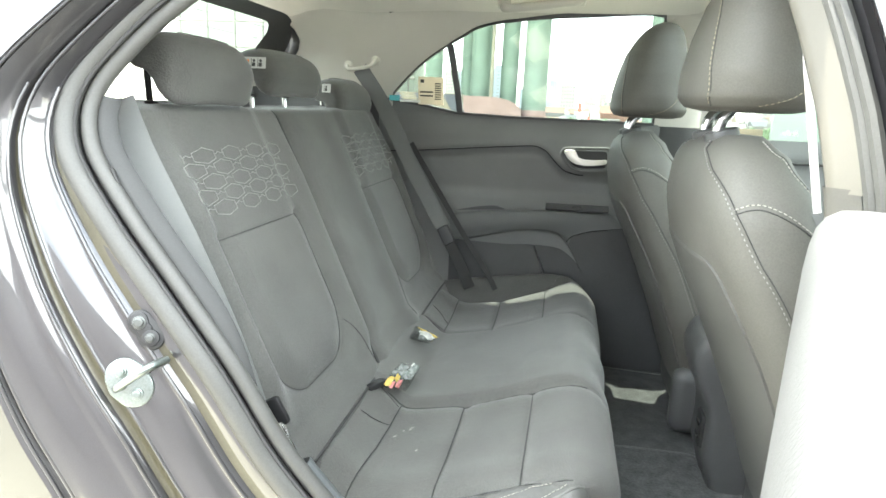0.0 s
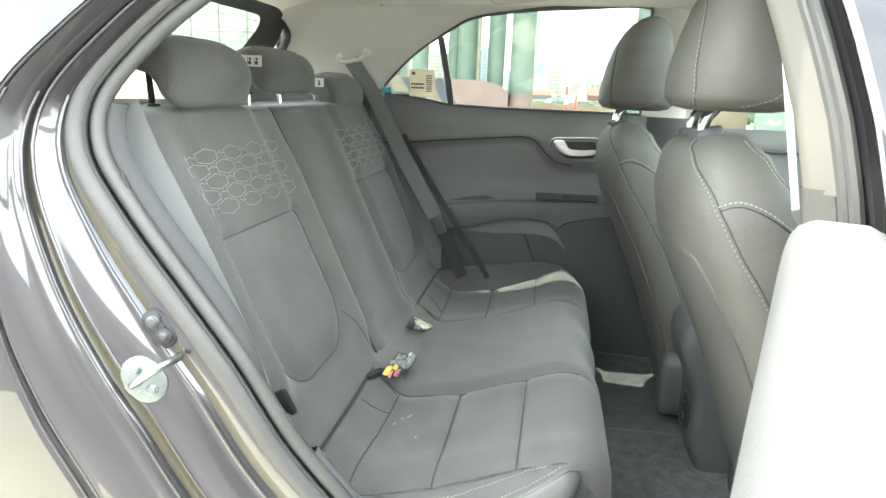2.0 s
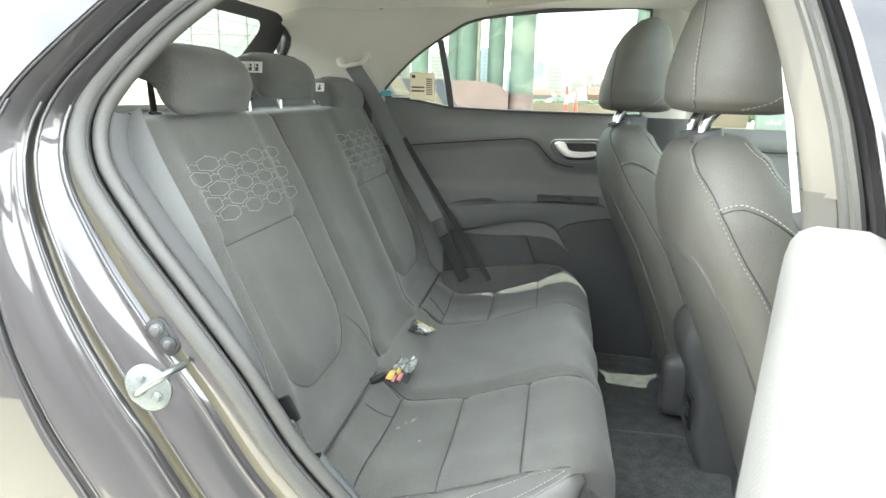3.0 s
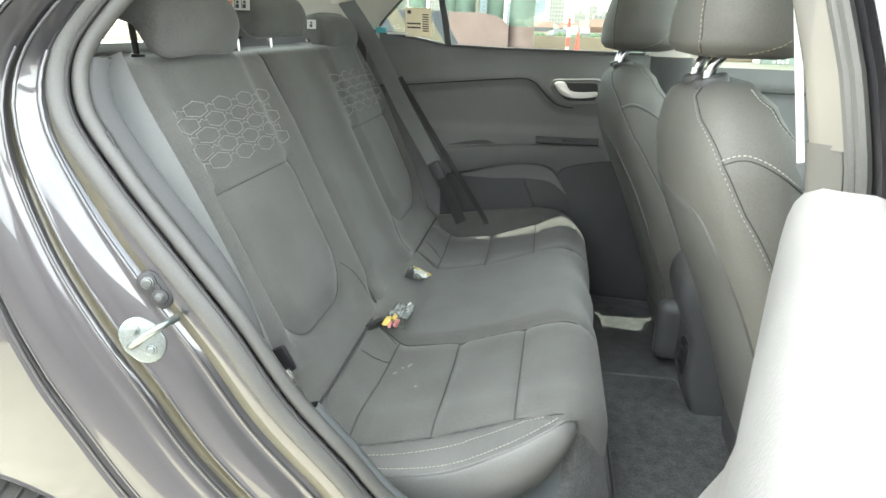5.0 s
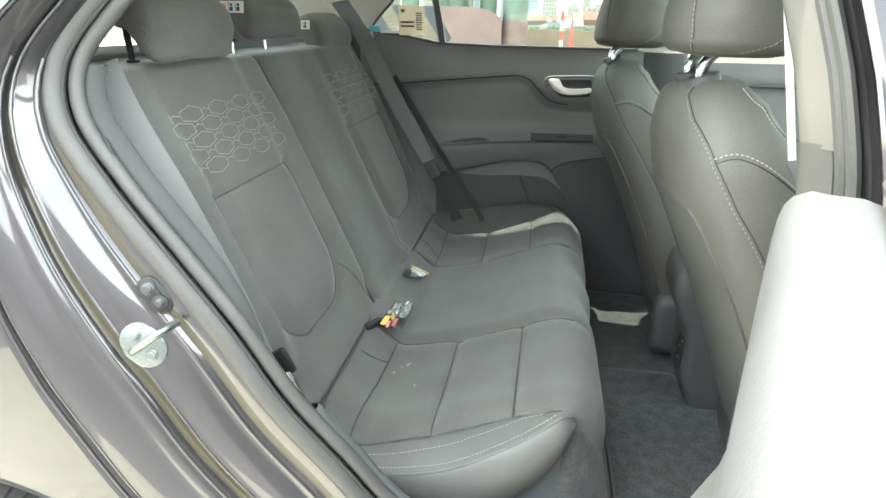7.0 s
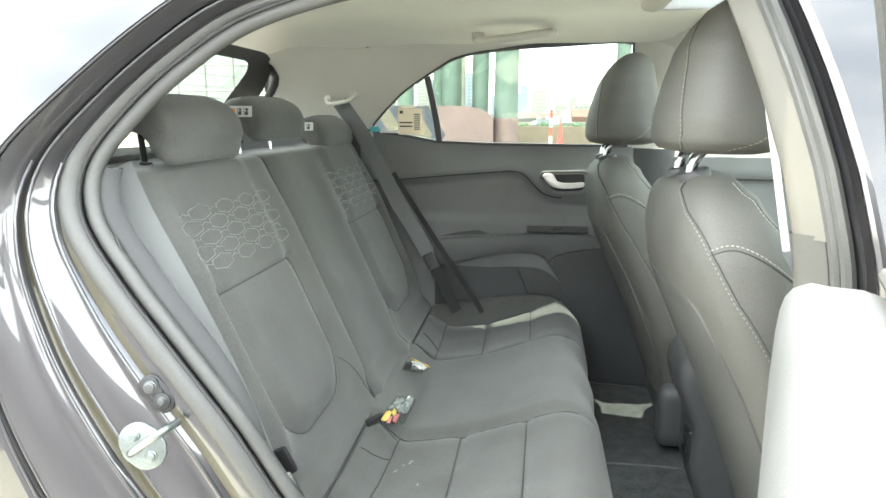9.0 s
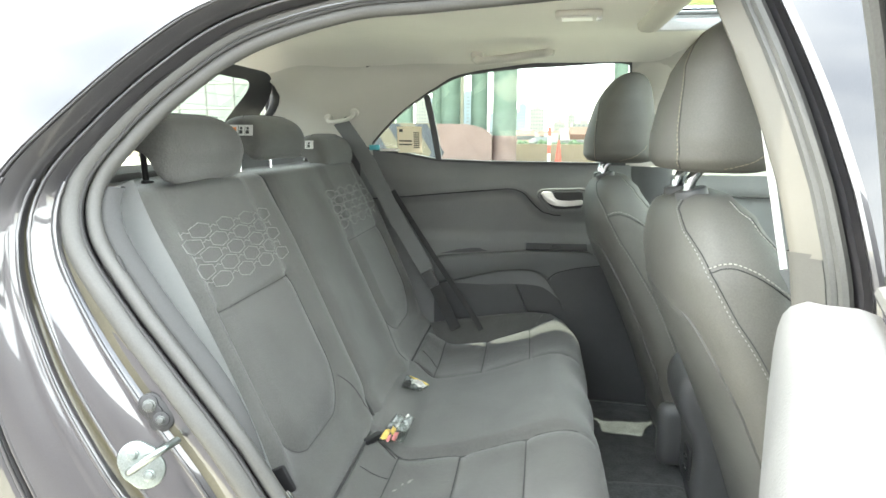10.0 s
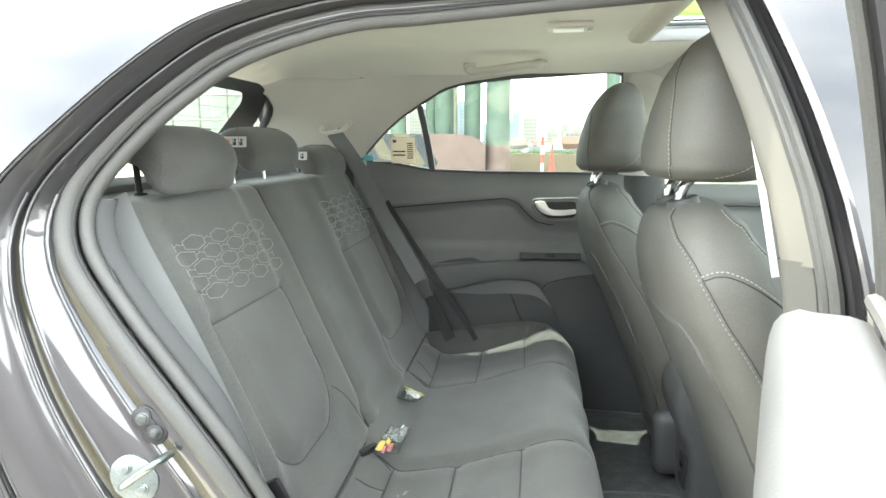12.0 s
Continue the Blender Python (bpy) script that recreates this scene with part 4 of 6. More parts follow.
part("kick_panel", grid(lambda x, k: (x, -0.72 + 0.19 * k, bend(x, [(0.05, 0.36), (0.20, 0.352), (0.405, 0.352), (0.43, 0.345), (0.436, 0.30)]) + 0.02 * soft(0.3, 0.0, k)), np.linspace(0.05, 0.436, 40), np.linspace(0, 1, 8)), M_SILL, car)


# ---- rear bench ----
SIDE_T = smooth_line([(-0.06, -0.635, 0.470), (0.05, -0.635, 0.478), (0.10, -0.635, 0.483), (0.17, -0.635, 0.490), (0.26, -0.632, 0.512), (0.348, -0.618, 0.554), (0.40, -0.604, 0.584), (0.43, -0.590, 0.600), (0.446, -0.572, 0.592)], 0.01)
SIDE_B = smooth_line([(-0.06, -0.600, 0.33), (0.05, -0.600, 0.33), (0.161, -0.600, 0.336), (0.232, -0.600, 0.349), (0.30, -0.600, 0.388), (0.355, -0.600, 0.436), (0.408, -0.595, 0.488), (0.437, -0.586, 0.535), (0.450, -0.568, 0.568)], 0.01)
EDGE_Y, EDGE_Z = [(p[0], -p[1]) for p in SIDE_T], [(p[0], p[2]) for p in SIDE_T]


bench = thing("rear_bench_seat", (0.2, 0, 0.30), "dark grey cloth rear bench seat with hexagon embroidery", "seat")
CU = smooth_line([(-0.05, 0.540), (-0.01, 0.553), (0.025, 0.553), (0.055, 0.532), (0.085, 0.510), (0.12, 0.510), (0.218, 0.531), (0.30, 0.559), (0.38, 0.590), (0.435, 0.603), (0.475, 0.592), (0.503, 0.560), (0.514, 0.515), (0.512, 0.45), (0.49, 0.36)], 0.006)
CU_TOP = max(range(len(CU)), key=lambda k: CU[k][1])
BOL = [(-0.03, 0.590), (0.05, 0.583), (0.22, 0.555), (0.35, 0.556), (0.44, 0.572)]
CV = [-1.0 + 2.0 * k / 220 for k in range(221)]


def groove(d, w=0.006):
    """A stitched-down seam: a narrow valley in a wide, soft one."""
    return 0.65 * math.exp(-(d / w) ** 2) + 0.65 * math.exp(-(d / (3.2 * w)) ** 2)


CORNER = [(0.43, 0.590, 0.599), (0.444, 0.576, 0.594), (0.452, 0.567, 0.578), (0.450, 0.564, 0.553)]


def edge_at(u):
    """The cushion's outer edge beside a point of its profile."""
    if u <= CU_TOP:
        x = CU[u][0] * 0.43 / CU[CU_TOP][0]
        return x, bend(x, EDGE_Y), bend(x, EDGE_Z) - 0.001
    f = (u - CU_TOP) / (len(CU) - 1 - CU_TOP)
    return tuple(float(np.interp(f, (0, 0.25, 0.6, 1), [c[k] for c in CORNER])) for k in range(3))


def cushion(u, v):
    """u: index along the profile from back to front; v: -1 to 1 across."""
    x, z = CU[u]
    ay = abs(v) * 0.635
    front = soft(0.40, 0.50, x)
    # centre seat, pads and bolsters
    z += 0.010 * soft(0.235, 0.20, ay) * (1 - front) - 0.008 * math.exp(-((ay - 0.378) / 0.11) ** 4) * (1 - front)
    x -= 0.010 * math.exp(-((ay - 0.10) / 0.06) ** 2) * front
    z -= 0.005 * groove(ay - 0.228) * soft(0.0, 0.05, x) * (1 - 0.3 * front)
    if 0.225 < ay < 0.565:
        z -= 0.006 * (groove(x - 0.218 + 0.02 * (ay - 0.38)) + groove(x - 0.355))
    z -= 0.006 * groove(ay - bend(x, BOL)) * soft(0.02, 0.06, x) * soft(0.42, 0.36, x)
    # shoulder and rounded corner
    y = ay
    if ay > 0.47:
        t = (ay - 0.47) / 0.165
        e = edge_at(u)
        y = 0.47 + (e[1] - 0.47) * t
        x += (e[0] - x) * t ** 1.8
        z += (e[2] - z) * t ** 2.0
    return (x, math.copysign(y, v), z)


def cushion_side(s):
    """The padded side below the cushion's edge, tucked in at its foot."""
    def at(t, k):
        p = along(SIDE_T, t) * (1 - k) + along(SIDE_B, t) * k
        full = min(1, np.linalg.norm(along(SIDE_T, t) - along(SIDE_B, t)) / 0.10)
        return (p[0] + 0.006 * math.sin(math.pi * k) * soft(0.8, 1, t), -s * (p[1] - 0.024 * full * math.sin(math.pi * k) ** 0.75), p[2])
    return grid(at, np.linspace(0, 1, 60), [0, 0.02, 0.05, 0.1, 0.18, 0.28, 0.4, 0.52, 0.64, 0.76, 0.86, 0.94, 1.0])


seat_pad = part("seat_cushion", grid(cushion, range(len(CU)), CV), M_FABRIC, bench, "dark grey cloth seat cushion", angle=80)


for s in (-1, 1):
    part("cushion_side", cushion_side(s), M_BOLSTER, bench, "dark grey vinyl cushion side", angle=70)


def on_cushion(x, y, lift=0.0015):
    """A point on the cushion's top at x, y."""
    v, hi = y / 0.635, CU_TOP + 8
    for _ in range(6):
        a, b = 0, hi
        while b - a > 1:
            m = (a + b) // 2
            a, b = (m, b) if cushion(m, v)[0] < x else (a, m)
        p = cushion(a, v)
        v = max(-1, min(1, v + (y - p[1]) / 0.635))
    return (x, y, p[2] + lift)


for cx, cy, rx, ry, turn in ((0.118, -0.318, 0.020, 0.008, 40), (0.155, -0.398, 0.007, 0.006, 0), (0.235, -0.36, 0.004, 0.003, 20), (0.10, -0.345, 0.010, 0.003, 60)):
    ca, sa = math.cos(radians(turn)), math.sin(radians(turn))

    def smear(k, a):
        r = k * (0.6 + 0.7 * noise.noise(Vector((3 * math.cos(a), 3 * math.sin(a), cx * 40))))
        u, v = rx * r * math.cos(a), ry * r * math.sin(a)
        return on_cushion(cx + u * ca - v * sa, cy + u * sa + v * ca, 0.0007)
    part("dust_mark", grid(smear, [0.02, 0.5, 1.0], np.linspace(0, 2 * math.pi, 18, False), True), M_DUST, seat_pad, "pale dust smear")
for s in (-1, 1):
    for line in ([(0.218, 0.23), (0.214, 0.552)], [(0.355, 0.23), (0.352, 0.554)]):
        (xa, ya), (xb, yb) = line
        part("cushion_seam", tube([on_cushion(xa + (xb - xa) * t, s * (ya + (yb - ya) * t), 0.0012) for t in np.linspace(0, 1, 24)], 0.0012, 5), M_SEAM, seat_pad)
    part("cushion_seam", tube([on_cushion(0.085 - 0.01 * t, s * (0.232 + 0.345 * t), 0.001) for t in np.linspace(0, 1, 24)], 0.0014, 5), M_SEAM, seat_pad)
    part("cushion_seam", tube([on_cushion(0.03 + 0.05 * t, s * (0.345 - 0.03 * t * t), 0.0008) for t in np.linspace(0, 1, 12)], 0.0009, 5), M_SEAM, seat_pad)
    part("cushion_seam", tube([on_cushion(0.03 + 0.05 * t, s * (0.232 + 0.012 * t), 0.0008) for t in np.linspace(0, 1, 12)], 0.0009, 5), M_SEAM, seat_pad)
    part("cushion_seam", tube([on_cushion(x, s * 0.229, 0.001) for x in np.linspace(0.05, 0.46, 30)], 0.0014, 5), M_SEAM, seat_pad)
    part("cushion_seam", tube([on_cushion(x, s * bend(x, BOL), 0.001) for x in np.linspace(0.05, 0.43, 30)], 0.0014, 5), M_SEAM, seat_pad)
    if s < 0:
        part("stitching", stitches([on_cushion(x, s * bend(x, [(0.0, 0.603), (0.10, 0.603), (0.17, 0.598), (0.253, 0.590), (0.32, 0.579), (0.371, 0.570), (0.42, 0.575)]), 0.0042) for x in np.linspace(0.04, 0.405, 60)]), M_STITCH, seat_pad)
    if s > 0:
        RIDGE = [(-0.03, 0.552), (0.03, 0.560), (0.11, 0.575), (0.20, 0.590), (0.29, 0.604), (0.36, 0.612), (0.42, 0.607), (0.46, 0.585), (0.49, 0.550), (0.508, 0.500), (0.512, 0.44)]

        def far_roll(x, t):
            """The tall padded roll beside the far door."""
            y0, zr = bend(x, BOL) - 0.004, bend(x, RIDGE)
            z0 = min(on_cushion(min(x, 0.46), y0, -0.003)[2], zr)
            if t < 0.55:
                k = t / 0.55
                return (x, y0 + (0.603 - y0) * k, z0 + (zr - z0) * math.sin(k * math.pi / 2))
            k = (t - 0.55) / 0.45
            return (x, 0.603 + 0.026 * math.sin(k * math.pi / 2), zr - 0.10 * (1 - math.cos(k * math.pi / 2)))
        part("far_bolster", grid(far_roll, np.linspace(-0.03, 0.512, 70), np.linspace(0, 1, 24)), M_FABRIC, bench, "dark grey cloth cushion bolster", angle=80)
        part("cushion_seam", tube([far_roll(x, 0.01) for x in np.linspace(0.05, 0.44, 40)], 0.0022, 6), M_SEAM, seat_pad)
        part("stitching", stitches([far_roll(0.372 + 0.035 * t, 0.06 + 0.60 * t) for t in np.linspace(0, 1, 14)]), M_HEX, seat_pad)
        continue
    part("bolster_top", grid(lambda x, t: on_cushion(x, s * ((lambda b, e: b * (1 - t) + e * t)(bend(x, BOL) + 0.9 * (bend(x, EDGE_Y) - bend(x, BOL)) * soft(0.37, 0.432, x) ** 2, bend(x, EDGE_Y) - 0.001)), 0.0035 if t > 0.05 else -0.002), np.linspace(-0.03, 0.430, 60), [0, 0.08, 0.2, 0.35, 0.5, 0.65, 0.8, 0.9, 1.0]), M_BOLSTER, bench, "dark grey vinyl cushion bolster", angle=80)
    part("edge_seam", tube([(p[0], -s * p[1], p[2]) for p in SIDE_T], 0.0022, 6), M_BOLSTER, seat_pad)
    part("stitching", stitches([(p[0], -s * (p[1] + 0.010), p[2] + 0.0060) for p in SIDE_T[4:-3]]), M_STITCH, seat_pad)


def rest(y, z, out=0.0):
    """The backrest's face at y, z; out: how far proud."""
    return (0.012 - 0.45 * (z - 0.53) + 0.912 * out, y, z + 0.41 * out)


def split_y(z):
    """Where the two parts of the backrest meet."""
    return -0.094 - 0.062 * soft(0.635, 0.555, z)


def rest_relief(y, z):
    s = abs(y - 0.0)
    o = 0.0
    # outer seats' panels
    c = abs(abs(y) - 0.372)
    o -= 0.005 * groove(z - 0.902, 0.006) * soft(0.17, 0.155, c)
    d = panel_edge(y, z)
    o += 0.010 * soft(0.0, 0.05, -d)
    if z < 0.91:
        o -= 0.006 * groove(d, 0.006)
    # bolsters and lower roll
    o += 0.018 * math.exp(-((abs(y) - 0.555) / 0.03) ** 2) * soft(0.58, 0.7, z) * soft(1.1, 0.95, z)
    o += 0.012 * math.exp(-((abs(y) - 0.15) / 0.05) ** 2) * soft(1.12, 0.95, z)
    o -= 0.020 * groove(y - split_y(z), 0.010)
    o += 0.015 * soft(0.60, 0.56, z)
    # rounded borders
    o -= 0.07 * soft(1.09, 1.142, z) ** 2 + 0.06 * soft(0.575, 0.62, abs(y)) ** 2
    return o


def panel_edge(y, z):
    """Signed distance to the border of an outer seat's panel: a rounded shape, negative within."""
    c = abs(abs(y) - 0.372)
    hw = 0.158
    zb, r = 0.630, 0.10
    dx, dz = c - (hw - r), (zb + r) - z
    if dx > 0 and dz > 0:
        return math.hypot(dx, dz) - r
    return max(c - hw, zb - z)


YS = np.linspace(-0.60, 0.60, 200)
ZS = np.linspace(0.48, 1.142, 120)
back = part("backrest", join(grid(lambda z, y: rest(y, z, rest_relief(y, z)), ZS, YS),
                             grid(lambda k, y: tuple(np.array(rest(y, 1.142, rest_relief(y, 1.142))) * (1 - k) + np.array((-0.40, y, 1.09)) * k), [0, 0.1, 0.5, 1], YS),
                             grid(lambda k, z: tuple(np.array(rest(-0.60, z, rest_relief(-0.60, z))) + np.array((-0.13 * k, -0.004 * math.sin(math.pi * k), -0.02 * k))), [0, 0.1, 0.5, 1], ZS),
                             grid(lambda k, z: tuple(np.array(rest(0.60, z, rest_relief(0.60, z))) + np.array((-0.13 * k, 0.004 * math.sin(math.pi * k), -0.02 * k))), [0, 0.1, 0.5, 1], ZS)), M_FABRIC, bench, "dark grey cloth backrest", angle=80)


def on_rest(y, z, lift=0.0012):
    return rest(y, z, rest_relief(y, z) + lift)


for s in (-1, 1):
    part("backrest_seam", tube([on_rest(s * y, 0.902) for y in np.linspace(0.212, 0.532, 30)], 0.0009, 5), M_SEAM, back)
    outline = []
    for a in np.linspace(0, math.pi / 2, 10):
        outline.append((0.372 + 0.058 + 0.10 * math.cos(a), 0.73 - 0.10 * math.sin(a)))
    for a in np.linspace(math.pi / 2, math.pi, 10):
        outline.append((0.372 - 0.058 + 0.10 * math.cos(a), 0.73 - 0.10 * math.sin(a)))
    outline = [(0.530, 0.90), (0.530, 0.84), (0.530, 0.78)] + outline + [(0.214, 0.78), (0.214, 0.84), (0.213, 0.902)]
    part("panel_seam", tube([on_rest(s * p[0], p[1]) for p in smooth_line(outline, 0.012)], 0.0008, 5), M_SEAM, back)
    part("backrest_seam", tube([on_rest(s * y, z) for y, z in smooth_line([(0.214, 0.680), (0.190, 0.650), (0.175, 0.61), (0.172, 0.565)], 0.012)], 0.0008, 5), M_SEAM, back)
# dark tubes paint shade into the backrest split and behind the cushion
part("split_shade", tube([on_rest(split_y(z), z, 0.010) for z in np.linspace(0.550, 1.11, 50)], 0.0034, 6), M_SEAM, back)
part("seat_gap_shade", tube([(0.0195 + 0.0015 * math.sin(9 * y), y, 0.5560) for y in np.linspace(-0.575, 0.57, 60)], 0.0028, 6), M_SEAM, back)

# embroidered hexagons, each row half a step aside of the next
HEX = [(0.0, 0.0125), (-0.029, 0.0063), (-0.029, -0.0063), (0.0, -0.0125), (0.029, -0.0063), (0.029, 0.0063)]
for s in (-1, 1):
    for row in range(5):
        z = 1.028 - 0.0205 * row
        for col in range(-1, 4):
            y = (0.305 if row % 2 == 0 else 0.262) + 0.0855 * col
            inside = lambda a: 0.190 < y + a < 0.548
            at = lambda a, b: on_rest(s * (y + a), z + b, 0.0008)
            runs, run = [], []
            for a, b in [HEX[k % 6] for k in range(2, 9)]:
                if inside(a):
                    run.append(at(a, b))
                elif len(run) > 1:
                    runs.append(run)
                    run = []
                else:
                    run = []
            if len(run) > 1:
                runs.append(run)
            if inside(0.029) and inside(0.0855 - 0.029):
                runs.append([at(0.029, 0.0015), at(0.036, 0.0015), at(0.043, 0.0045), at(0.050, 0.0015), at(0.0565, 0.0015)])
            if runs:
                part("hexagon_stitch", join(*[tube(r, 0.00075 if s < 0 else 0.0011, 5) for r in runs]), M_HEX, back, "pale grey embroidered hexagon")


COMMA = smooth_line([(0.030, -0.030), (0.036, -0.005), (0.030, 0.022), (0.012, 0.045), (-0.016, 0.056), (-0.048, 0.050), (-0.066, 0.030), (-0.066, 0.012), (-0.050, 0.000), (-0.028, -0.006), (-0.012, -0.026), (0.000, -0.048), (0.014, -0.057), (0.025, -0.050), (0.030, -0.030)], 0.006)[:-1]


def comma_pad(x, y, z, hy, k=1.0):
    """An overhanging headrest: a comma in profile, its ends rounded."""
    mid = np.array((-0.010, 0.004))
    rings = []
    for t in [math.sin(u * math.pi / 2) for u in np.linspace(-1, 1, 41)]:
        g = max(0.0, 1 - abs(t) ** 7) ** (1 / 3.2)
        g = 0.30 + 0.70 * g
        sag = -0.006 * t * t
        rings.append([(x + q[0], y + hy * t, z + (q[1] + sag) * k) for q in [mid + (p - mid) * g for p in COMMA]])
    return loft(rings)


part("buckle_slot", turned(box(-0.008, 0.008, -0.026, 0.026, -0.010, 0.005, 0.004), Matrix.Translation((0.030, -0.243, 0.556)) @ Matrix.Rotation(radians(-28), 4, "Z")), M_BRACKET, bench, "black buckle slot in the seat gap")
# rear headrests: middle of the pad, half its width, how tall it is
for x, y, z, hy, k in ((-0.240, -0.405, 1.171, 0.130, 1.0), (-0.276, 0.004, 1.187, 0.148, 0.90), (-0.272, 0.420, 1.136, 0.150, 1.06)):
    hz = 0.056 * k
    hr = thing("rear_headrest", (x, y, z - hz), "low dark grey cloth rear headrest", "headrest", "rear headrests")
    part("headrest_pad", comma_pad(x, y, z, hy, k), M_FABRIC, hr, angle=80)
    part("headrest_seam", tube([(x - 0.012, y - hy * 0.93, z + 0.036 * k), (x - 0.014, y - hy * 0.80, z + 0.0530 * k), (x - 0.016, y - hy * 0.4, z + 0.0562 * k), (x - 0.016, y + hy * 0.4, z + 0.0562 * k), (x - 0.014, y + hy * 0.80, z + 0.0530 * k)], 0.0009, 5), M_SEAM, hr)
    for dy in (-0.085, 0.085):
        part("headrest_post", tube([(x - 0.052, y + dy, z + 0.01), (x - 0.046, y + dy, z - hz - 0.03)], 0.0055, 10), M_BRACKET if y < -0.1 else M_CHROME, hr)
        part("post_sleeve", disc((x - 0.046, y + dy, z - hz - 0.004), (0.1, 0, 1), 0.0105, 0.006, 16, 0.002), M_BRACKET, hr)
    if y > -0.1:
        w = 0.027 if y < 0.2 else 0.012
        at, tilt = (x - 0.008, y - hy + 0.0115, z + 0.013), radians(-88)
        if y > 0.2:
            at = (x - 0.011, y - hy + 0.0115, z + 0.027)
        LM = Matrix.Translation((at[0], at[1], at[2])) @ Matrix.Rotation(tilt, 4, "Z") @ Matrix.Rotation(radians(-8), 4, "Y")
        lab = part("warning_label", turned(box(0.012, 0.0140, -w, w, -0.0115, 0.0115), LM), M_LABEL, hr, "pale warning label with dark pictograms", smooth=False)
        for k in (range(2) if y < 0.2 else range(1)):
            c = w * (0.05 + 0.55 * k) if y < 0.2 else 0
            part("label_mark", turned(join(box(0.014, 0.0148, c - 0.004, c + 0.003, -0.008, 0.000), disc((0.014, c, 0.004), (1, 0, 0), 0.003, 0.0008, 12)), LM), M_INK, lab, smooth=False)
            part("label_mark", turned(box(0.014, 0.0146, c - 0.0065, c - 0.0055, -0.009, 0.009), LM), M_INK, lab, smooth=False)
        if y < 0.2:
            part("label_mark", turned(([(0.0145, -w * 0.85, 0.006), (0.0145, -w * 0.35, 0.006), (0.0145, -w * 0.35, -0.006)], [(0, 1, 2)]), LM), M_ORANGE, lab, smooth=False)

# ---- front seats ----
X_REAR = [(0.42, 0.785), (0.50, 0.752), (0.60, 0.718), (0.72, 0.669), (0.807, 0.630), (0.87, 0.598), (0.947, 0.566), (1.005, 0.556), (1.06, 0.560), (1.086, 0.572), (1.106, 0.60)]
THICK = [(0.42, 0.16), (0.6, 0.19), (0.8, 0.20), (0.95, 0.19), (1.03, 0.165), (1.08, 0.12), (1.106, 0.06)]
HALF = [(0.42, 0.20), (0.6, 0.225), (0.75, 0.232), (0.92, 0.232), (1.0, 0.222), (1.045, 0.198), (1.078, 0.165), (1.096, 0.13), (1.106, 0.10)]
FS_Y = -0.362


def seat_point(z, a, lift=0.0):
    """The front seat's back at height z; a: 0 at the rear, a quarter turn to the outer side."""
    xr, th, hw = bend(z, X_REAR), bend(z, THICK), bend(z, HALF)
    c, s = math.cos(a), math.sin(a)
    p = 3.0
    r = (abs(c) ** p + abs(s) ** p) ** (-1 / p)
    return (xr + th / 2 - (th / 2 + lift) * r * c, FS_Y - (hw + lift) * r * s, z)


front = thing("bucket_seat", (0.95, FS_Y, 0.30), "dark grey vinyl front seat with pale double stitching", "seat", "front seats")
zz = sorted(set([*np.linspace(0.46, 1.106, 48)]))
sb = part("seat_back", loft([[seat_point(z, a) for a in np.linspace(0, 2 * math.pi, 72, False)] for z in zz]), M_LEATHER, front, "dark grey vinyl seat back", angle=70)
MAIN = smooth_line([(1.096, 0.48), (1.055, 0.84), (1.012, 1.07), (0.965, 1.22), (0.896, 1.40), (0.80, 1.50), (0.65, 1.55)], 0.02)
YOKE = smooth_line([(1.013, 1.08), (1.0205, 1.27), (1.0205, 1.49), (1.008, 1.82), (0.985, 2.09), (0.96, 2.3)], 0.02)
SHOULDER = smooth_line([(1.100, 1.95), (1.072, 2.12), (1.040, 2.26), (1.00, 2.4), (0.94, 2.5)], 0.02)
BOARD = [(0.46, 0.92), (0.80, 0.905), (0.87, 0.88), (0.915, 0.80), (0.930, 0.74), (0.936, 0.70), (0.940, 0.60)]
for s in (1, -1):
    part("side_seam", tube([seat_point(z, s * (a + 0.02), 0.0004) for z, a in MAIN], 0.0009, 5), M_SEAM, sb)
    part("stitching", stitches([seat_point(z, s * (a - 0.035), 0.0009) for z, a in MAIN], 0.0034, 0.0042, 0.0008), M_HEX, sb)
    part("side_seam", tube([seat_point(z - 0.004, s * a, 0.0004) for z, a in YOKE], 0.0009, 5), M_SEAM, sb)
    part("stitching", stitches([seat_point(z + 0.002, s * a, 0.0012) for z, a in YOKE], 0.0040, 0.0026, 0.0010), M_STITCH, sb)
    part("side_seam", tube([seat_point(z, s * (a + 0.05), 0.0004) for z, a in SHOULDER], 0.0009, 5), M_SEAM, sb)
    part("stitching", stitches([seat_point(z, s * a, 0.0012) for z, a in SHOULDER], 0.0040, 0.0026, 0.0010), M_STITCH, sb)
# pale tube paints the sunlight caught by the seat's rear edge
part("sunlit_edge", tube([seat_point(z, -0.47, 0.0012) for z in np.linspace(0.47, 0.72, 14)], 0.0016, 6), M_LABEL, sb, "pale line painting sunlight on the seat's rear edge")
board_zs = np.concatenate([np.linspace(0.46, 0.86, 20), np.linspace(0.87, 0.940, 12)])
part("back_board", grid(lambda z, k: seat_point(z, bend(z, BOARD) * k, 0.0035 if abs(k) < 0.97 and z < 0.937 else -0.002), board_zs, [-1, -0.985, -0.96, *np.linspace(-0.9, 0.9, 25), 0.96, 0.985, 1]), M_BOARD, sb, "dark vinyl board on the seat's rear", angle=50)
# headrest
HZ = [(1.140, 0.06, 0.090), (1.145, 0.085, 0.112), (1.158, 0.096, 0.128), (1.19, 0.094, 0.134), (1.25, 0.086, 0.128), (1.30, 0.074, 0.117), (1.335, 0.060, 0.101), (1.358, 0.046, 0.083), (1.372, 0.030, 0.060), (1.379, 0.014, 0.034)]
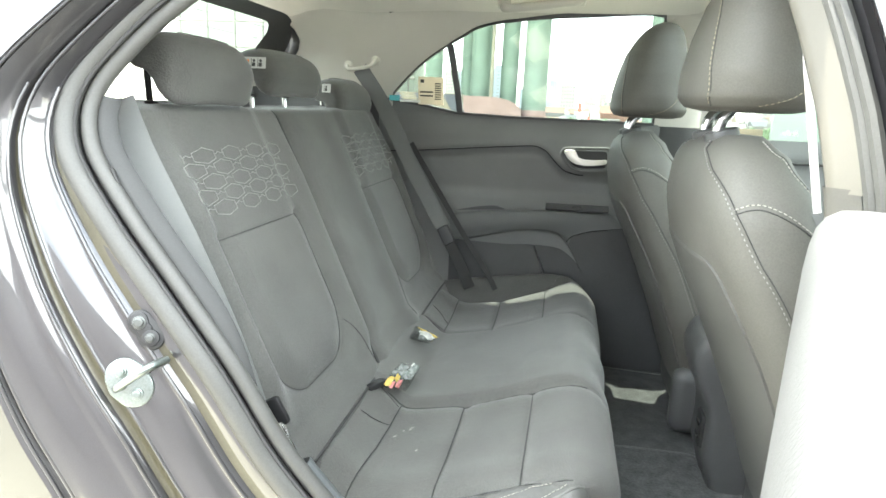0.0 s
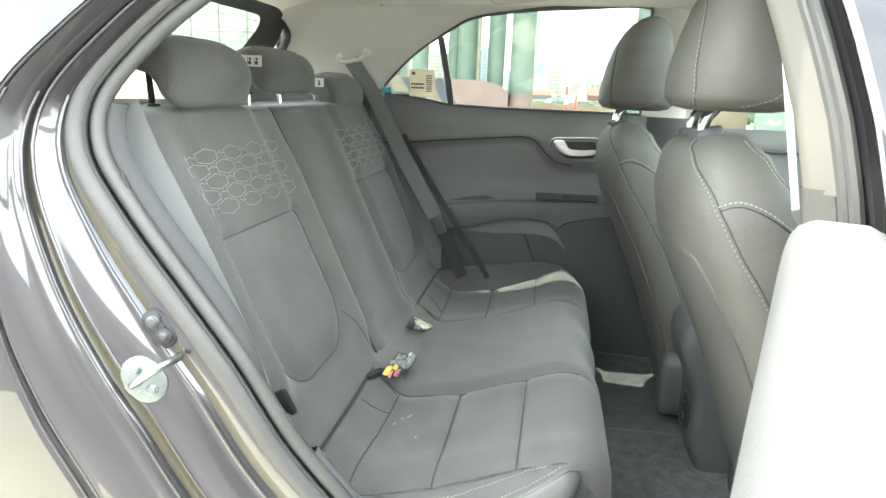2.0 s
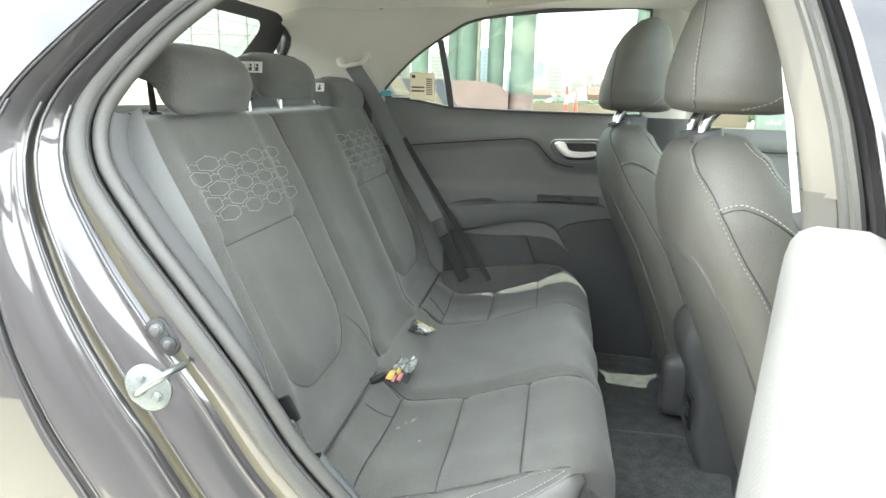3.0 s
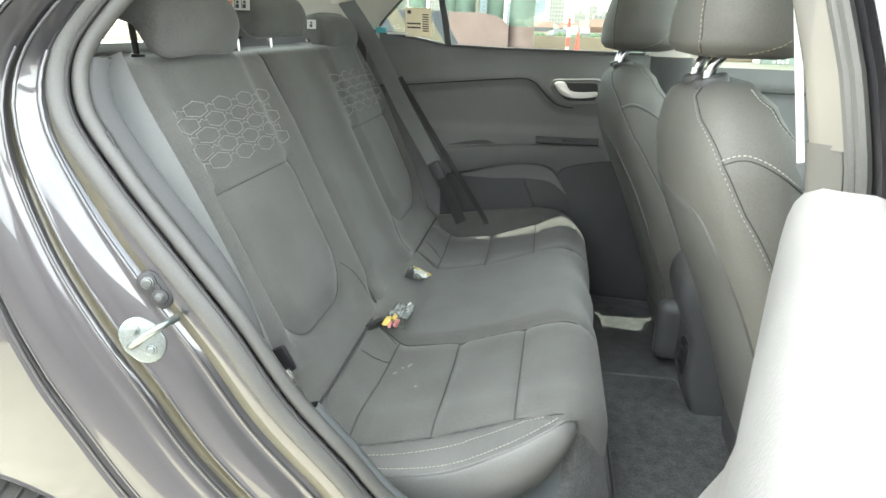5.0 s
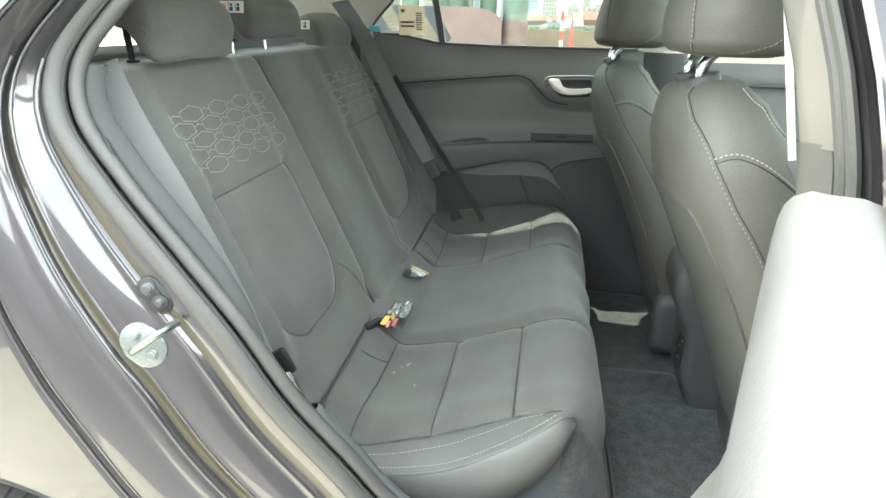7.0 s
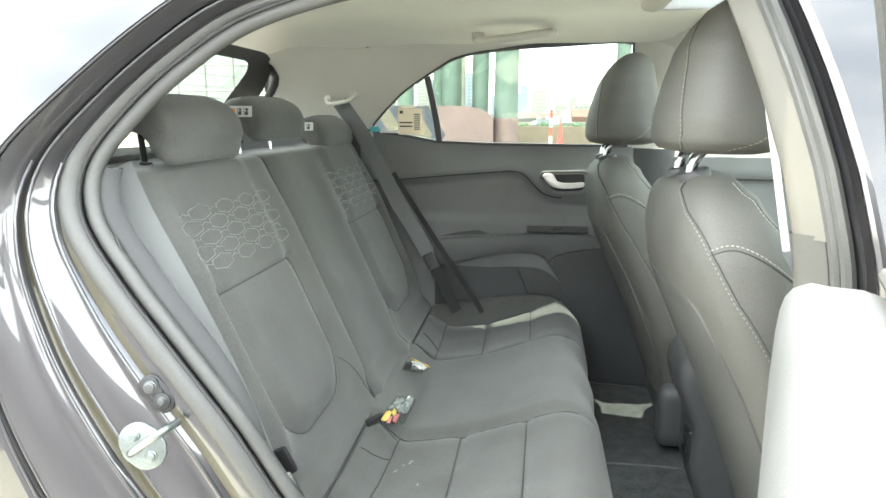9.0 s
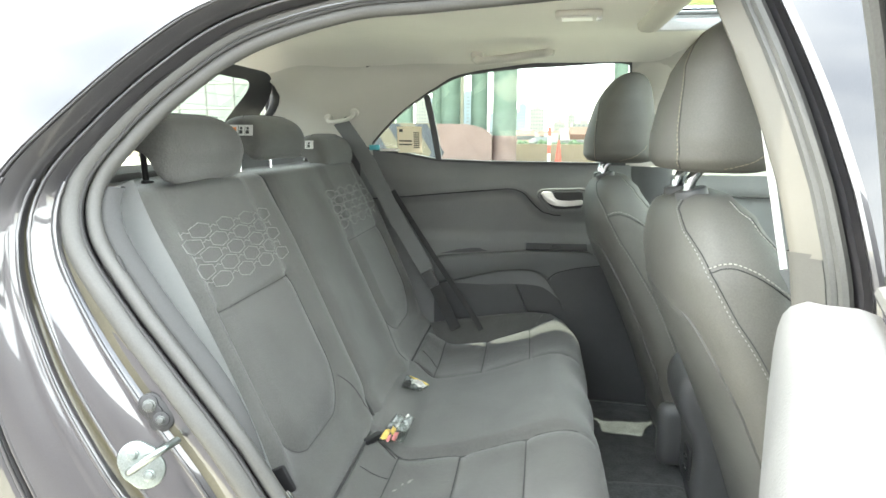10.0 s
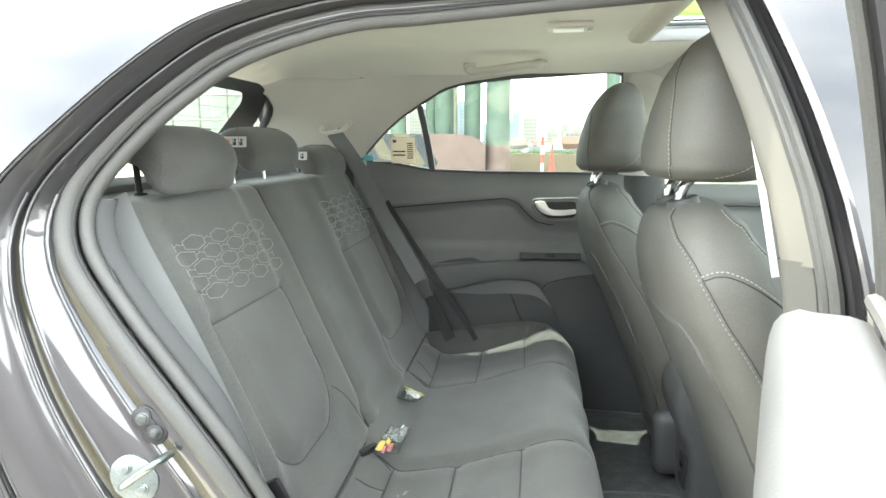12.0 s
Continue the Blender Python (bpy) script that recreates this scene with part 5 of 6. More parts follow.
HXC = [(1.140, 0.643), (1.20, 0.640), (1.30, 0.648), (1.379, 0.666)]


def head_point(z, a, lift=0.0):
    th, hw = bend(z, [(q[0], q[1]) for q in HZ]), bend(z, [(q[0], q[2]) for q in HZ])
    c, s = math.cos(a), math.sin(a)
    r = (abs(c) ** 2.5 + abs(s) ** 2.5) ** (-1 / 2.5)
    return (bend(z, HXC) - (th + lift) * r * c, FS_Y - (hw + lift) * r * s, z)


head = part("headrest", loft([[head_point(z, a) for a in np.linspace(0, 2 * math.pi, 56, False)] for z in sorted(set([*np.linspace(1.140, 1.379, 36), 1.145, 1.376]))]), M_LEATHER, front, "dark grey vinyl headrest", angle=75)
HEAD_LINE = smooth_line([(1.374, -0.35), (1.348, 0.02), (1.339, 0.16), (1.30, 0.45), (1.262, 0.61), (1.21, 0.71), (1.168, 0.77), (1.146, 0.74)], 0.02)
HEM = smooth_line([(1.147, 1.45), (1.153, 1.7), (1.165, 1.95), (1.19, 2.2)], 0.02)
for s in (1, -1):
    part("stitching", stitches([head_point(z, s * a, 0.0008) for z, a in HEAD_LINE], 0.0042, 0.003, 0.0006), M_TAN, head)
    part("headrest_seam", tube([head_point(z, s * (a + 0.025), 0.0003) for z, a in HEAD_LINE], 0.0007, 5), M_SEAM, head)
    part("stitching", stitches([head_point(z, s * a, 0.0008) for z, a in HEM], 0.0042, 0.003, 0.0006), M_TAN, head)
    part("headrest_post", tube(smooth_line([(0.598, FS_Y + s * 0.045, 1.080), (0.600, FS_Y + s * 0.045, 1.118), (0.608, FS_Y + s * 0.045, 1.135), (0.625, FS_Y + s * 0.045, 1.155)], 0.008), 0.0085, 12), M_CHROME, front, "chrome headrest post")
    part("post_collar", disc((0.606, FS_Y + s * 0.045, 1.099), (-0.3, 0, 1), 0.025, 0.014, 24, 0.004), M_DARK, front)
# base and rails
part("recliner_cover", box(0.752, 0.836, FS_Y - 0.245, FS_Y - 0.180, 0.361, 0.528, 0.027, 4), M_DARK, front, "rounded dark plastic recliner cover")
part("seat_base", box(0.785, 1.28, FS_Y - 0.20, FS_Y + 0.20, 0.335, 0.50, 0.05, 4), M_DARK, front)
for s in (1, -1):
    part("seat_rail", box(0.87, 1.30, FS_Y + s * 0.18 - 0.02, FS_Y + s * 0.18 + 0.02, 0.305, 0.36, 0.006), M_DARK, front)
copy_thing(front, Matrix.Translation((0.89, -FS_Y, 0.284)))
# centre console between the front seats
CONSOLE = smooth_line([(0.755, 0.30), (0.748, 0.345), (0.733, 0.39), (0.733, 0.46), (0.728, 0.515), (0.706, 0.56), (0.690, 0.61), (0.694, 0.655), (0.720, 0.685), (0.80, 0.692)], 0.012) + [np.array((1.30, 0.66)), np.array((1.30, 0.30))]
c_mid = np.array((0.95, 0.49))
console = part("centre_console", loft([[(*(c_mid + (np.array(p[:2]) - c_mid) * k)[:1], y, (c_mid + (np.array(p[:2]) - c_mid) * k)[1]) for p in CONSOLE] for k, y in ((0.90, -0.086), (0.95, -0.083), (0.985, -0.075), (1.0, -0.062), (1.0, 0.062), (0.985, 0.075), (0.95, 0.083), (0.90, 0.086))]), M_DARK, car, "dark plastic centre console", angle=60)
port = part("socket_panel", box(0.725, 0.745, -0.052, 0.0, 0.405, 0.485, 0.006, 3), M_BRACKET, console, "black socket panel")
for z in (0.430, 0.460):
    part("socket", box(0.7225, 0.7265, -0.040, -0.014, z - 0.006, z + 0.006, 0.002), M_CHROME, port)

# ---- floor mat ----
mat_edge = smooth_line([(0.552, -0.64), (0.553, -0.30), (0.548, 0.02), (0.565, 0.060), (0.65, 0.066), (0.735, 0.066), (0.750, 0.045), (0.756, 0.0), (0.775, -0.045), (0.815, -0.078), (0.828, -0.12), (0.822, -0.25), (0.82, -0.40), (0.81, -0.56), (0.76, -0.64), (0.64, -0.655), (0.56, -0.65)], 0.02)
mat_t = thing("floor_mat", (0.7, -0.3, 0.31), "dark grey carpet floor mat with a stitched edge", "mat")
mz = 0.318
part("mat_carpet", ([(p[0], p[1], mz + 0.006) for p in mat_edge] + [(p[0], p[1], mz - 0.008) for p in mat_edge], [tuple(range(len(mat_edge)))] + [(i, (i + 1) % len(mat_edge), (i + 1) % len(mat_edge) + len(mat_edge), i + len(mat_edge)) for i in range(len(mat_edge))]), M_MAT, mat_t, smooth=False)
part("mat_edging", tube([(p[0], p[1], mz + 0.004) for p in mat_edge], 0.005, 6, True), M_DARK, mat_t)

# ---- seat belts ----
nb = thing("seat_belt", (-0.02, -0.61, 0.62), "light grey seat belt webbing hanging down the pillar", "seat belt", "rear seat belts")
NB = smooth_line([(-0.262, -0.600, 1.115), (-0.224, -0.615, 1.05), (-0.152, -0.624, 0.93), (-0.080, -0.628, 0.79), (-0.028, -0.632, 0.665)], 0.03)
part("webbing", strap(NB, (1, 0.35, 0.35), 0.049, taper=0.5), M_BELT, nb)
part("tongue", turned(box(-0.012, 0.012, -0.006, 0.006, -0.022, 0.022, 0.005), Matrix.Translation((0.003, -0.650, 0.690)) @ Matrix.Rotation(radians(-28), 4, "Y")), M_BRACKET, nb)
part("latch_plate", tube([(0.008, -0.658, 0.676), (0.030, -0.660, 0.630)], 0.008, 8, flat=0.25), M_CHROME, nb)
part("anchor_strap", strap([(0.0, -0.63, 0.64), (0.03, -0.628, 0.58), (0.045, -0.622, 0.53)], (1, 0, 0.4), 0.02), M_BELTSHADE, nb)
fb = thing("seat_belt", (0.1, 0.57, 0.60), "light grey seat belt webbing running from a pale roof anchor", "seat belt", "rear seat belts")
part("webbing", strap(smooth_line([(-0.283, 0.560, 1.238), (-0.201, 0.570, 1.116), (-0.104, 0.572, 0.93), (-0.045, 0.570, 0.832), (0.009, 0.566, 0.742)], 0.03), (1, 0.2, 0.55), 0.049), M_BELT, fb)
part("tongue", turned(box(-0.020, 0.020, -0.008, 0.008, -0.03, 0.03, 0.006), Matrix.Translation((0.018, 0.560, 0.722)) @ Matrix.Rotation(radians(-28), 4, "Y")), M_DARK, fb)
# lower straps take the webbing colours that carry painted shade
part("lower_webbing", strap(smooth_line([(0.018, 0.565, 0.72), (0.055, 0.566, 0.65), (0.105, 0.566, 0.55)], 0.03), (1, 0.2, 0.55), 0.036), M_BELTDEEP, fb)
part("deep_shade_webbing", strap(smooth_line([(-0.118, 0.600, 1.01), (-0.092, 0.596, 0.97), (0.035, 0.584, 0.78), (0.160, 0.574, 0.600), (0.19, 0.570, 0.55)], 0.03), (1, 0.2, 0.55), 0.017), M_BELTDEEP, fb)
part("belt_anchor", join(tube(smooth_line([(-0.325, 0.568, 1.246), (-0.318, 0.55, 1.233), (-0.28, 0.542, 1.236), (-0.245, 0.55, 1.246), (-0.236, 0.565, 1.263)], 0.01), 0.0062, 8),
                         disc((-0.236, 0.575, 1.263), (0, -1, 0), 0.014, 0.012, 16, 0.004), disc((-0.325, 0.575, 1.246), (0, -1, 0), 0.014, 0.012, 16, 0.004)), M_PILLAR, fb, "pale plastic belt guide")


# ---- bags with buckles on the bench ----
def pouch(corners, bulge, seed, creases=5):
    """A flat clear pouch with four corners, puffed up and crinkled."""
    A, B, C, D = [Vector(c) for c in corners]
    n = ((B - A).cross(D - A)).normalized()
    n = n if n.z > 0 else -n

    def f(u, v, side=1):
        e = max(0.0, (1 - (2 * u - 1) ** 4) * (1 - (2 * v - 1) ** 4)) ** 0.5
        p = A.lerp(B, u).lerp(D.lerp(C, u), v)
        crumple = 0.55 + 0.8 * noise.noise(Vector((u * creases + seed, v * creases, 0.3))) + 0.45 * noise.noise(Vector((u * 11, v * 11 + seed, 3.1)))
        return p + n * (side * bulge * e * max(0.05, crumple))
    return f


def bag(name_label, corners, bulge, seed, bits):
    base = tuple(sum((Vector(c) for c in corners), Vector()) / 4 - Vector((0, 0, bulge)))
    t = thing("plastic_bag", base, name_label, "bag", "bags on the bench")
    f = pouch(corners, bulge, seed)
    us = np.linspace(0, 1, 26)
    part("film", join(grid(lambda u, v: tuple(f(u, v)), us, us), grid(lambda u, v: tuple(f(u, v, -0.4)), us, us)), M_FILM, t, "crinkled clear plastic film", angle=30)
    for mat, u0, u1, v0, v1, lift in bits:
        g = lambda a, b, s: f(u0 + (u1 - u0) * a, v0 + (v1 - v0) * b, 0.75) + Vector((0, 0, lift * s * (1 - (2 * a - 1) ** 6) * (1 - (2 * b - 1) ** 6)))
        part("wrapper_or_glint", join(grid(lambda a, b: tuple(g(a, b, 1)), np.linspace(0, 1, 9), np.linspace(0, 1, 9)), grid(lambda a, b: tuple(g(a, b, -1)), np.linspace(0, 1, 9), np.linspace(0, 1, 9))), mat, t, angle=30)


BAG_ONE = ((0.060, -0.160, 0.574), (0.103, -0.147, 0.562), (0.097, -0.251, 0.552), (0.044, -0.258, 0.558))
BAG_TWO = ((0.040, 0.055, 0.582), (0.105, 0.045, 0.562), (0.085, 0.012, 0.556), (0.035, 0.018, 0.562))
# the first bag's M_LABEL piece paints a white glint on its film
bag("clear plastic bag with yellow and red wrappers", BAG_ONE, 0.012, 1.7, [(M_YELLOW, 0.04, 0.30, 0.66, 0.95, 0.004), (M_YELLOW, 0.31, 0.47, 0.58, 0.75, 0.006), (M_PINKW, 0.50, 0.66, 0.70, 0.98, 0.005), (M_PINKW, 0.32, 0.44, 0.84, 1.0, 0.003),
    (M_FOIL, 0.12, 0.52, 0.10, 0.54, 0.005), (M_FOIL, 0.50, 0.92, 0.22, 0.64, 0.003), (M_LABEL, 0.60, 0.74, 0.06, 0.18, 0.005), (M_FOIL, 0.60, 0.96, 0.0, 0.30, 0.004), (M_FOIL, 0.06, 0.28, 0.34, 0.60, 0.007)])
bag("clear plastic bag with dark and yellow buckles", BAG_TWO, 0.014, 5.2, [(M_YELLOW, 0.15, 0.98, 0.0, 0.14, 0.003), (M_LABEL, 0.25, 0.95, 0.20, 0.62, 0.003), (M_INK, 0.05, 0.40, 0.45, 0.90, 0.004), (M_FOIL, 0.40, 0.75, 0.62, 0.95, 0.003)])

# labels on the far quarter window
tag = thing("window_label", (-0.09, 0.65, 1.15), "kraft paper label stuck inside the window", "label")
lb = part("label_sheet", turned(box(-0.042, 0.042, -0.0006, 0.0006, -0.044, 0.044), Matrix.Translation((-0.068, 0.640, 1.178)) @ Matrix.Rotation(radians(9), 4, "X")), M_CARD, tag, smooth=False)
LBM = Matrix.Translation((-0.068, 0.640, 1.178)) @ Matrix.Rotation(radians(9), 4, "X")
for b in ((-0.034, -0.022, 0.026, 0.036), *[(-0.036, 0.008, -0.006 - 0.012 * k, -0.001 - 0.012 * k) for k in range(2)], *[(0.014, 0.034, 0.022 - 0.007 * k, 0.0255 - 0.007 * k) for k in range(8)]):
    part("printed_bar", turned(box(b[0], b[1], -0.0022, -0.0012, b[2], b[3]), LBM), M_INK, lb, smooth=False)
tg = thing("window_tag", (-0.17, 0.64, 1.15), "small teal and white tag at the window corner", "label")
part("tag_sheet", box(-0.205, -0.170, 0.632, 0.634, 1.143, 1.160, 0.0), M_TEAL, tg, smooth=False)
part("tag_strip", box(-0.169, -0.10, 0.632, 0.634, 1.140, 1.148, 0.0), M_WHITE, tg, smooth=False)

# ---- near B-pillar and closed front door ----
BP = [(1.46, 0.566), (1.42, 0.578), (1.385, 0.591), (1.303, 0.614), (1.229, 0.634), (1.14, 0.654), (1.034, 0.670), (0.80, 0.690), (0.60, 0.697), (0.36, 0.70)]


def bpx(z):
    return bend(z, sorted(BP))


def near_y(z):
    return skin(0, z)[1]


def b_strip(prof):
    return grid(lambda z, k: (bpx(z) + prof[k][0], near_y(z) + prof[k][1], z), np.linspace(0.36, 1.46, 42), range(len(prof)))


def b_upper(prof, z0, z1):
    return grid(lambda z, k: (bpx(z) + prof[k][0], near_y(z) + prof[k][1], z), np.linspace(z0, z1, 30), range(len(prof)))


part("near_pillar_trim", b_upper([(0.13, 0.15), (0.05, 0.165), (0.006, 0.150), (-0.003, 0.138), (-0.004, 0.130), (0.004, 0.122), (0.021, 0.104)], 1.055, 1.46), M_BPILLAR, car, "beige upper B-pillar trim, darkened against strong light", angle=60)
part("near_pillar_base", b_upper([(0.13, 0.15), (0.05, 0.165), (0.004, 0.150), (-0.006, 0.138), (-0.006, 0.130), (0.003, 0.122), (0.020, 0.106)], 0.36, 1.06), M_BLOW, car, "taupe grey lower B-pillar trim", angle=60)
part("near_pillar_seal", join(tube([(bpx(z) + 0.026, near_y(z) + 0.098, z) for z in np.linspace(0.36, 1.46, 42)], 0.0075, 8), tube([(bpx(z) + 0.0315, near_y(z) + 0.082, z) for z in np.linspace(0.36, 1.46, 42)], 0.008, 8)), M_RUBBER, car)
part("near_pillar_jamb", b_strip([(0.030, 0.094), (0.046, 0.076), (0.047, 0.070), (0.041, 0.062), (0.039, 0.040), (0.036, 0.032), (0.032, 0.022), (0.026, 0.004), (0.029, 0.0), (0.034, -0.001)]), M_JAMB, car, angle=40)
part("near_pillar_face", grid(lambda z, k: (bpx(z) + 0.034 + 0.09 * k, near_y(z) - 0.001, z), np.linspace(1.06, 1.46, 20), [0, 0.5, 1.0]), M_PAINT, car, "glossy black pillar face")
part("near_front_door", join(grid(lambda x, q: skin(x, q), np.linspace(0.71, 1.9, 9), [0.15, 0.4, 0.7, 0.9, 1.0, 1.06])), M_PAINT, car)
part("near_front_trim", grid(lambda x, z: (x, -0.66, z), np.linspace(0.80, 1.75, 8), [0.3, 0.7, 1.06]), M_TRIM, car)
nf = part("near_front_pane", grid(lambda z, k: ((bpx(z) + 0.124) * (1 - k) + (1.75 - 1.6 * (z - 1.07)) * k, near_y(min(z, 1.40)) + 0.002, z), np.linspace(1.06, 1.42, 10), [0, 0.5, 1]), M_GLASSD, car)
nf.visible_shadow = False
fbelt = thing("front_seat_belt", (0.70, -0.61, 0.6), "front seat belt webbing beside the pillar, its sunlit length painted pale", "seat belt")
# white upper webbing has the sunlight on it put into its colour
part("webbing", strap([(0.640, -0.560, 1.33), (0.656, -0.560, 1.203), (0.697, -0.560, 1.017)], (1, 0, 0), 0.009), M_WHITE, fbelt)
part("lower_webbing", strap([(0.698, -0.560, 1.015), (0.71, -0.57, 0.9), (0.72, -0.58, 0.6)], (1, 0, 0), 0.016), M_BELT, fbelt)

# ---- the open rear door ----
HINGE, SWING = Vector((0.675, -0.808, 0)), radians(70)
DOOR = Matrix.Translation(HINGE) @ Matrix.Rotation(SWING, 4, "Z")


def door_at(u, z, inn):
    """u: metres behind the hinge; inn: towards the cabin when the door is shut."""
    lean = near_y(max(1.0, min(z, 1.44))) + 0.81
    return tuple(DOOR @ Vector((-u, inn + 0.45 * lean, z)))


door = part("rear_door", join(grid(lambda u, z: door_at(u, z, -0.02), np.linspace(0.12, 0.92, 10), np.linspace(0.25, 1.065, 10)), grid(lambda u, z: door_at(u, z, -0.02), [0.02, 0.07, 0.12], np.linspace(0.25, 0.99, 10)), grid(lambda k, z: door_at(0.02, z, -0.02 + 0.05 * k), [0, 1], np.linspace(0.25, 0.99, 10))), M_PAINT, car, "black open rear door")
U0, U1 = 0.135, 0.90
TP = [(-0.005, 1.062), (0.012, 1.074), (0.035, 1.074), (0.046, 1.071), (0.055, 1.064), (0.061, 1.054), (0.065, 1.040), (0.068, 1.02), (0.070, 0.98), (0.064, 0.90), (0.064, 0.85), (0.074, 0.79), (0.095, 0.735), (0.125, 0.68), (0.155, 0.61), (0.175, 0.50), (0.18, 0.34)]


def trim_pt(i, k):
    u, s = [(U0 - 0.006, 0.0), (U0 - 0.004, 0.75), (U0, 0.93), (U0 + 0.012, 1.0), (0.3, 1.0), (0.5, 1.0), (0.7, 1.0), (U1, 1.0), (U1, 0.0)][i]
    n_, z = TP[k]
    if i < 4 and z > 1.014:
        u += 0.06 - math.sqrt(max(0, 0.0036 - (z - 1.014) ** 2))
    return door_at(u + 0.04 * soft(0.9, 0.4, z) * (-1 if i < 4 else 0), z - 0.012 * (1 - s), n_ * s)


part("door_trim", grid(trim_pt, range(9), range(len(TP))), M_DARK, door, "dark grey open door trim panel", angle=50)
part("belt_seal", tube([door_at(u, 1.074, -0.010) for u in np.linspace(0.14, 0.92, 20)], 0.007, 8), M_RUBBER, door)
part("belt_bright", tube([door_at(u, 1.070, -0.024) for u in np.linspace(0.14, 0.92, 20)], 0.006, 8), M_CHROME, door)
def upright(z):
    """How far behind the hinge the window frame's front upright stands."""
    return 0.690 - bpx(z) + 0.012


D_TOP = smooth_line([(upright(z), z) for z in (1.06, 1.12, 1.2, 1.28, 1.35)] + [(0.135, 1.385), (0.24, 1.40), (0.42, 1.395), (0.60, 1.36), (0.75, 1.29), (0.86, 1.19), (0.90, 1.10), (0.90, 1.07)], 0.02)
def frame_ring(i, prof):
    p = D_TOP[i]
    d = D_TOP[min(i + 1, len(D_TOP) - 1)] - D_TOP[max(i - 1, 0)]
    n2 = np.array((d[1], -d[0])) / np.linalg.norm(d)
    return [door_at(p[0] + n2[0] * a, p[1] + n2[1] * a, b - 0.058) for a, b in prof]


part("window_frame", loft([frame_ring(i, ((0.0, -0.022), (-0.004, -0.01), (0.0, 0.022), (0.008, 0.026), (0.030, 0.020), (0.034, 0.006), (0.034, -0.016), (0.02, -0.022))) for i in range(len(D_TOP))]), M_PAINT, door, "black door window frame", angle=30)
part("frame_bright", tube([frame_ring(i, ((0.036, -0.012),))[0] for i in range(len(D_TOP))], 0.004, 6), M_CHROME, door)
part("frame_seal", tube([frame_ring(i, ((0.012, 0.030),))[0] for i in range(len(D_TOP))], 0.008, 8), M_RUBBER, door)

# ---- outside ----
TOWN = -6.0
ground = part("ground", grid(lambda x, y: (x, y, GROUND if y < 31.1 else TOWN), [-3000, -60, -8, 0, 8, 60, 3000], [-3000, -60, -8, 0, 8, 31, 31.2, 60, 3000]), M_CONC, smooth=False)
tagged(ground, "sunlit pale concrete ground", "ground", kind="structure")
# unseen lane, added so the jamb panels reflect darker ground
lane = part("road", box(-60, 60, -10.8, -2.25, GROUND - 0.05, GROUND + 0.004), M_ASPH, smooth=False)
tagged(lane, "dark grey worn asphalt lane, added out of view for reflections", "road", kind="structure")
for x, y, r in ((-5.43, 26.0, 0.38), (-4.02, 26.6, 0.30), (-3.43, 26.2, 0.42), (-2.20, 26.2, 0.36), (-1.085, 26.0, 0.51), (13.2, 30.0, 0.8), (-9.5, 24.0, 0.8)):
    col = thing("flyover_column", (x, y, GROUND), "pale green painted concrete column with a dull red base", "column", "flyover columns")
    part("shaft", disc((x, y, 1.16), (0, 0, 1), r, 9.4, 28), M_GREEN, col)
    part("base_band", disc((x, y, GROUND), (0, 0, 1), r + 0.02, 1.26, 28), M_PINK, col)
deck = part("flyover_deck", join(box(-7.5, 60, 17, 34, 10.2, 11.4, 0.1), box(-7.5, 60, 22, 24, 8.9, 10.2), box(-7.5, 60, 28, 30, 8.9, 10.2)), M_ROAD)
tagged(deck, "grey concrete flyover deck on beams", "flyover", kind="structure")
wall = part("parapet_wall", box(-70, 9.3, 30.5, 30.8, GROUND, 0.80, 0.02), M_WALL)
tagged(wall, "low brown concrete parapet wall", "wall", kind="structure")
# unseen wall, added to darken what the jamb and side panels reflect
back_wall = part("backdrop_wall", join(box(-30, 30, -11.4, -11.0, GROUND, 4.4, 0.05), box(-30, 30, -11.5, -10.9, 4.4, 4.52, 0.03), *[box(x - 0.2, x + 0.2, -11.0, -10.85, GROUND, 4.4, 0.02) for x in range(-28, 30, 4)]), M_BACKDROP, smooth=False)
tagged(back_wall, "plain dull grey wall with piers, added out of view for reflections", "wall", kind="structure")
pale = part("pale_wall", box(9.35, 24, 29.4, 29.7, GROUND, 2.0, 0.02), M_PALE)
tagged(pale, "pale mint painted wall beyond the parapet", "wall", kind="structure")
HUMP = [(-4.3, GROUND), (-4.3, 1.68), (-2.62, 1.66), (-2.30, 1.60), (-2.0, 1.52), (-1.75, 1.38), (-1.56, 1.19), (-1.56, GROUND)]
wall2 = part("pink_wall", loft([[(x, y, z) for x, z in HUMP] for y in (25.2, 25.5)]), M_PINK, smooth=False)
pipe = thing("drain_pipe", (-2.87, 25.62, GROUND), "brownish vertical drain pipe beside the columns", "pipe")
part("pipe_run", disc((-2.87, 25.62, GROUND), (0, 0, 1), 0.075, 10.3, 16), M_PIPE, pipe)
for pz in (1.9, 4.2, 6.5):
    part("pipe_clamp", disc((-2.87, 25.62, pz), (0, 0, 1), 0.095, 0.08, 16), M_PIPE, pipe)
tagged(wall2, "dull red painted barrier wall", "wall", kind="structure")
chev = thing("chevron_board", (-4.6, 15.0, GROUND), "sand and black chevron painted barrier", "barrier")
part("board", box(-7.5, -2.35, 15.0, 15.3, GROUND, 1.50, 0.01), M_CHEVY, chev)
for k in range(7):
    x0 = -7.3 + 0.74 * k
    part("chevron_stripe", ([(x0, 14.995, 1.48), (x0 + 0.34, 14.995, 1.48), (x0 + 0.80, 14.995, 0.75), (x0 + 0.34, 14.995, GROUND + 0.02), (x0, 14.995, GROUND + 0.02), (x0 + 0.46, 14.995, 0.75)], [(0, 1, 2, 5), (5, 2, 3, 4)]), M_CHEVB, chev, smooth=False)
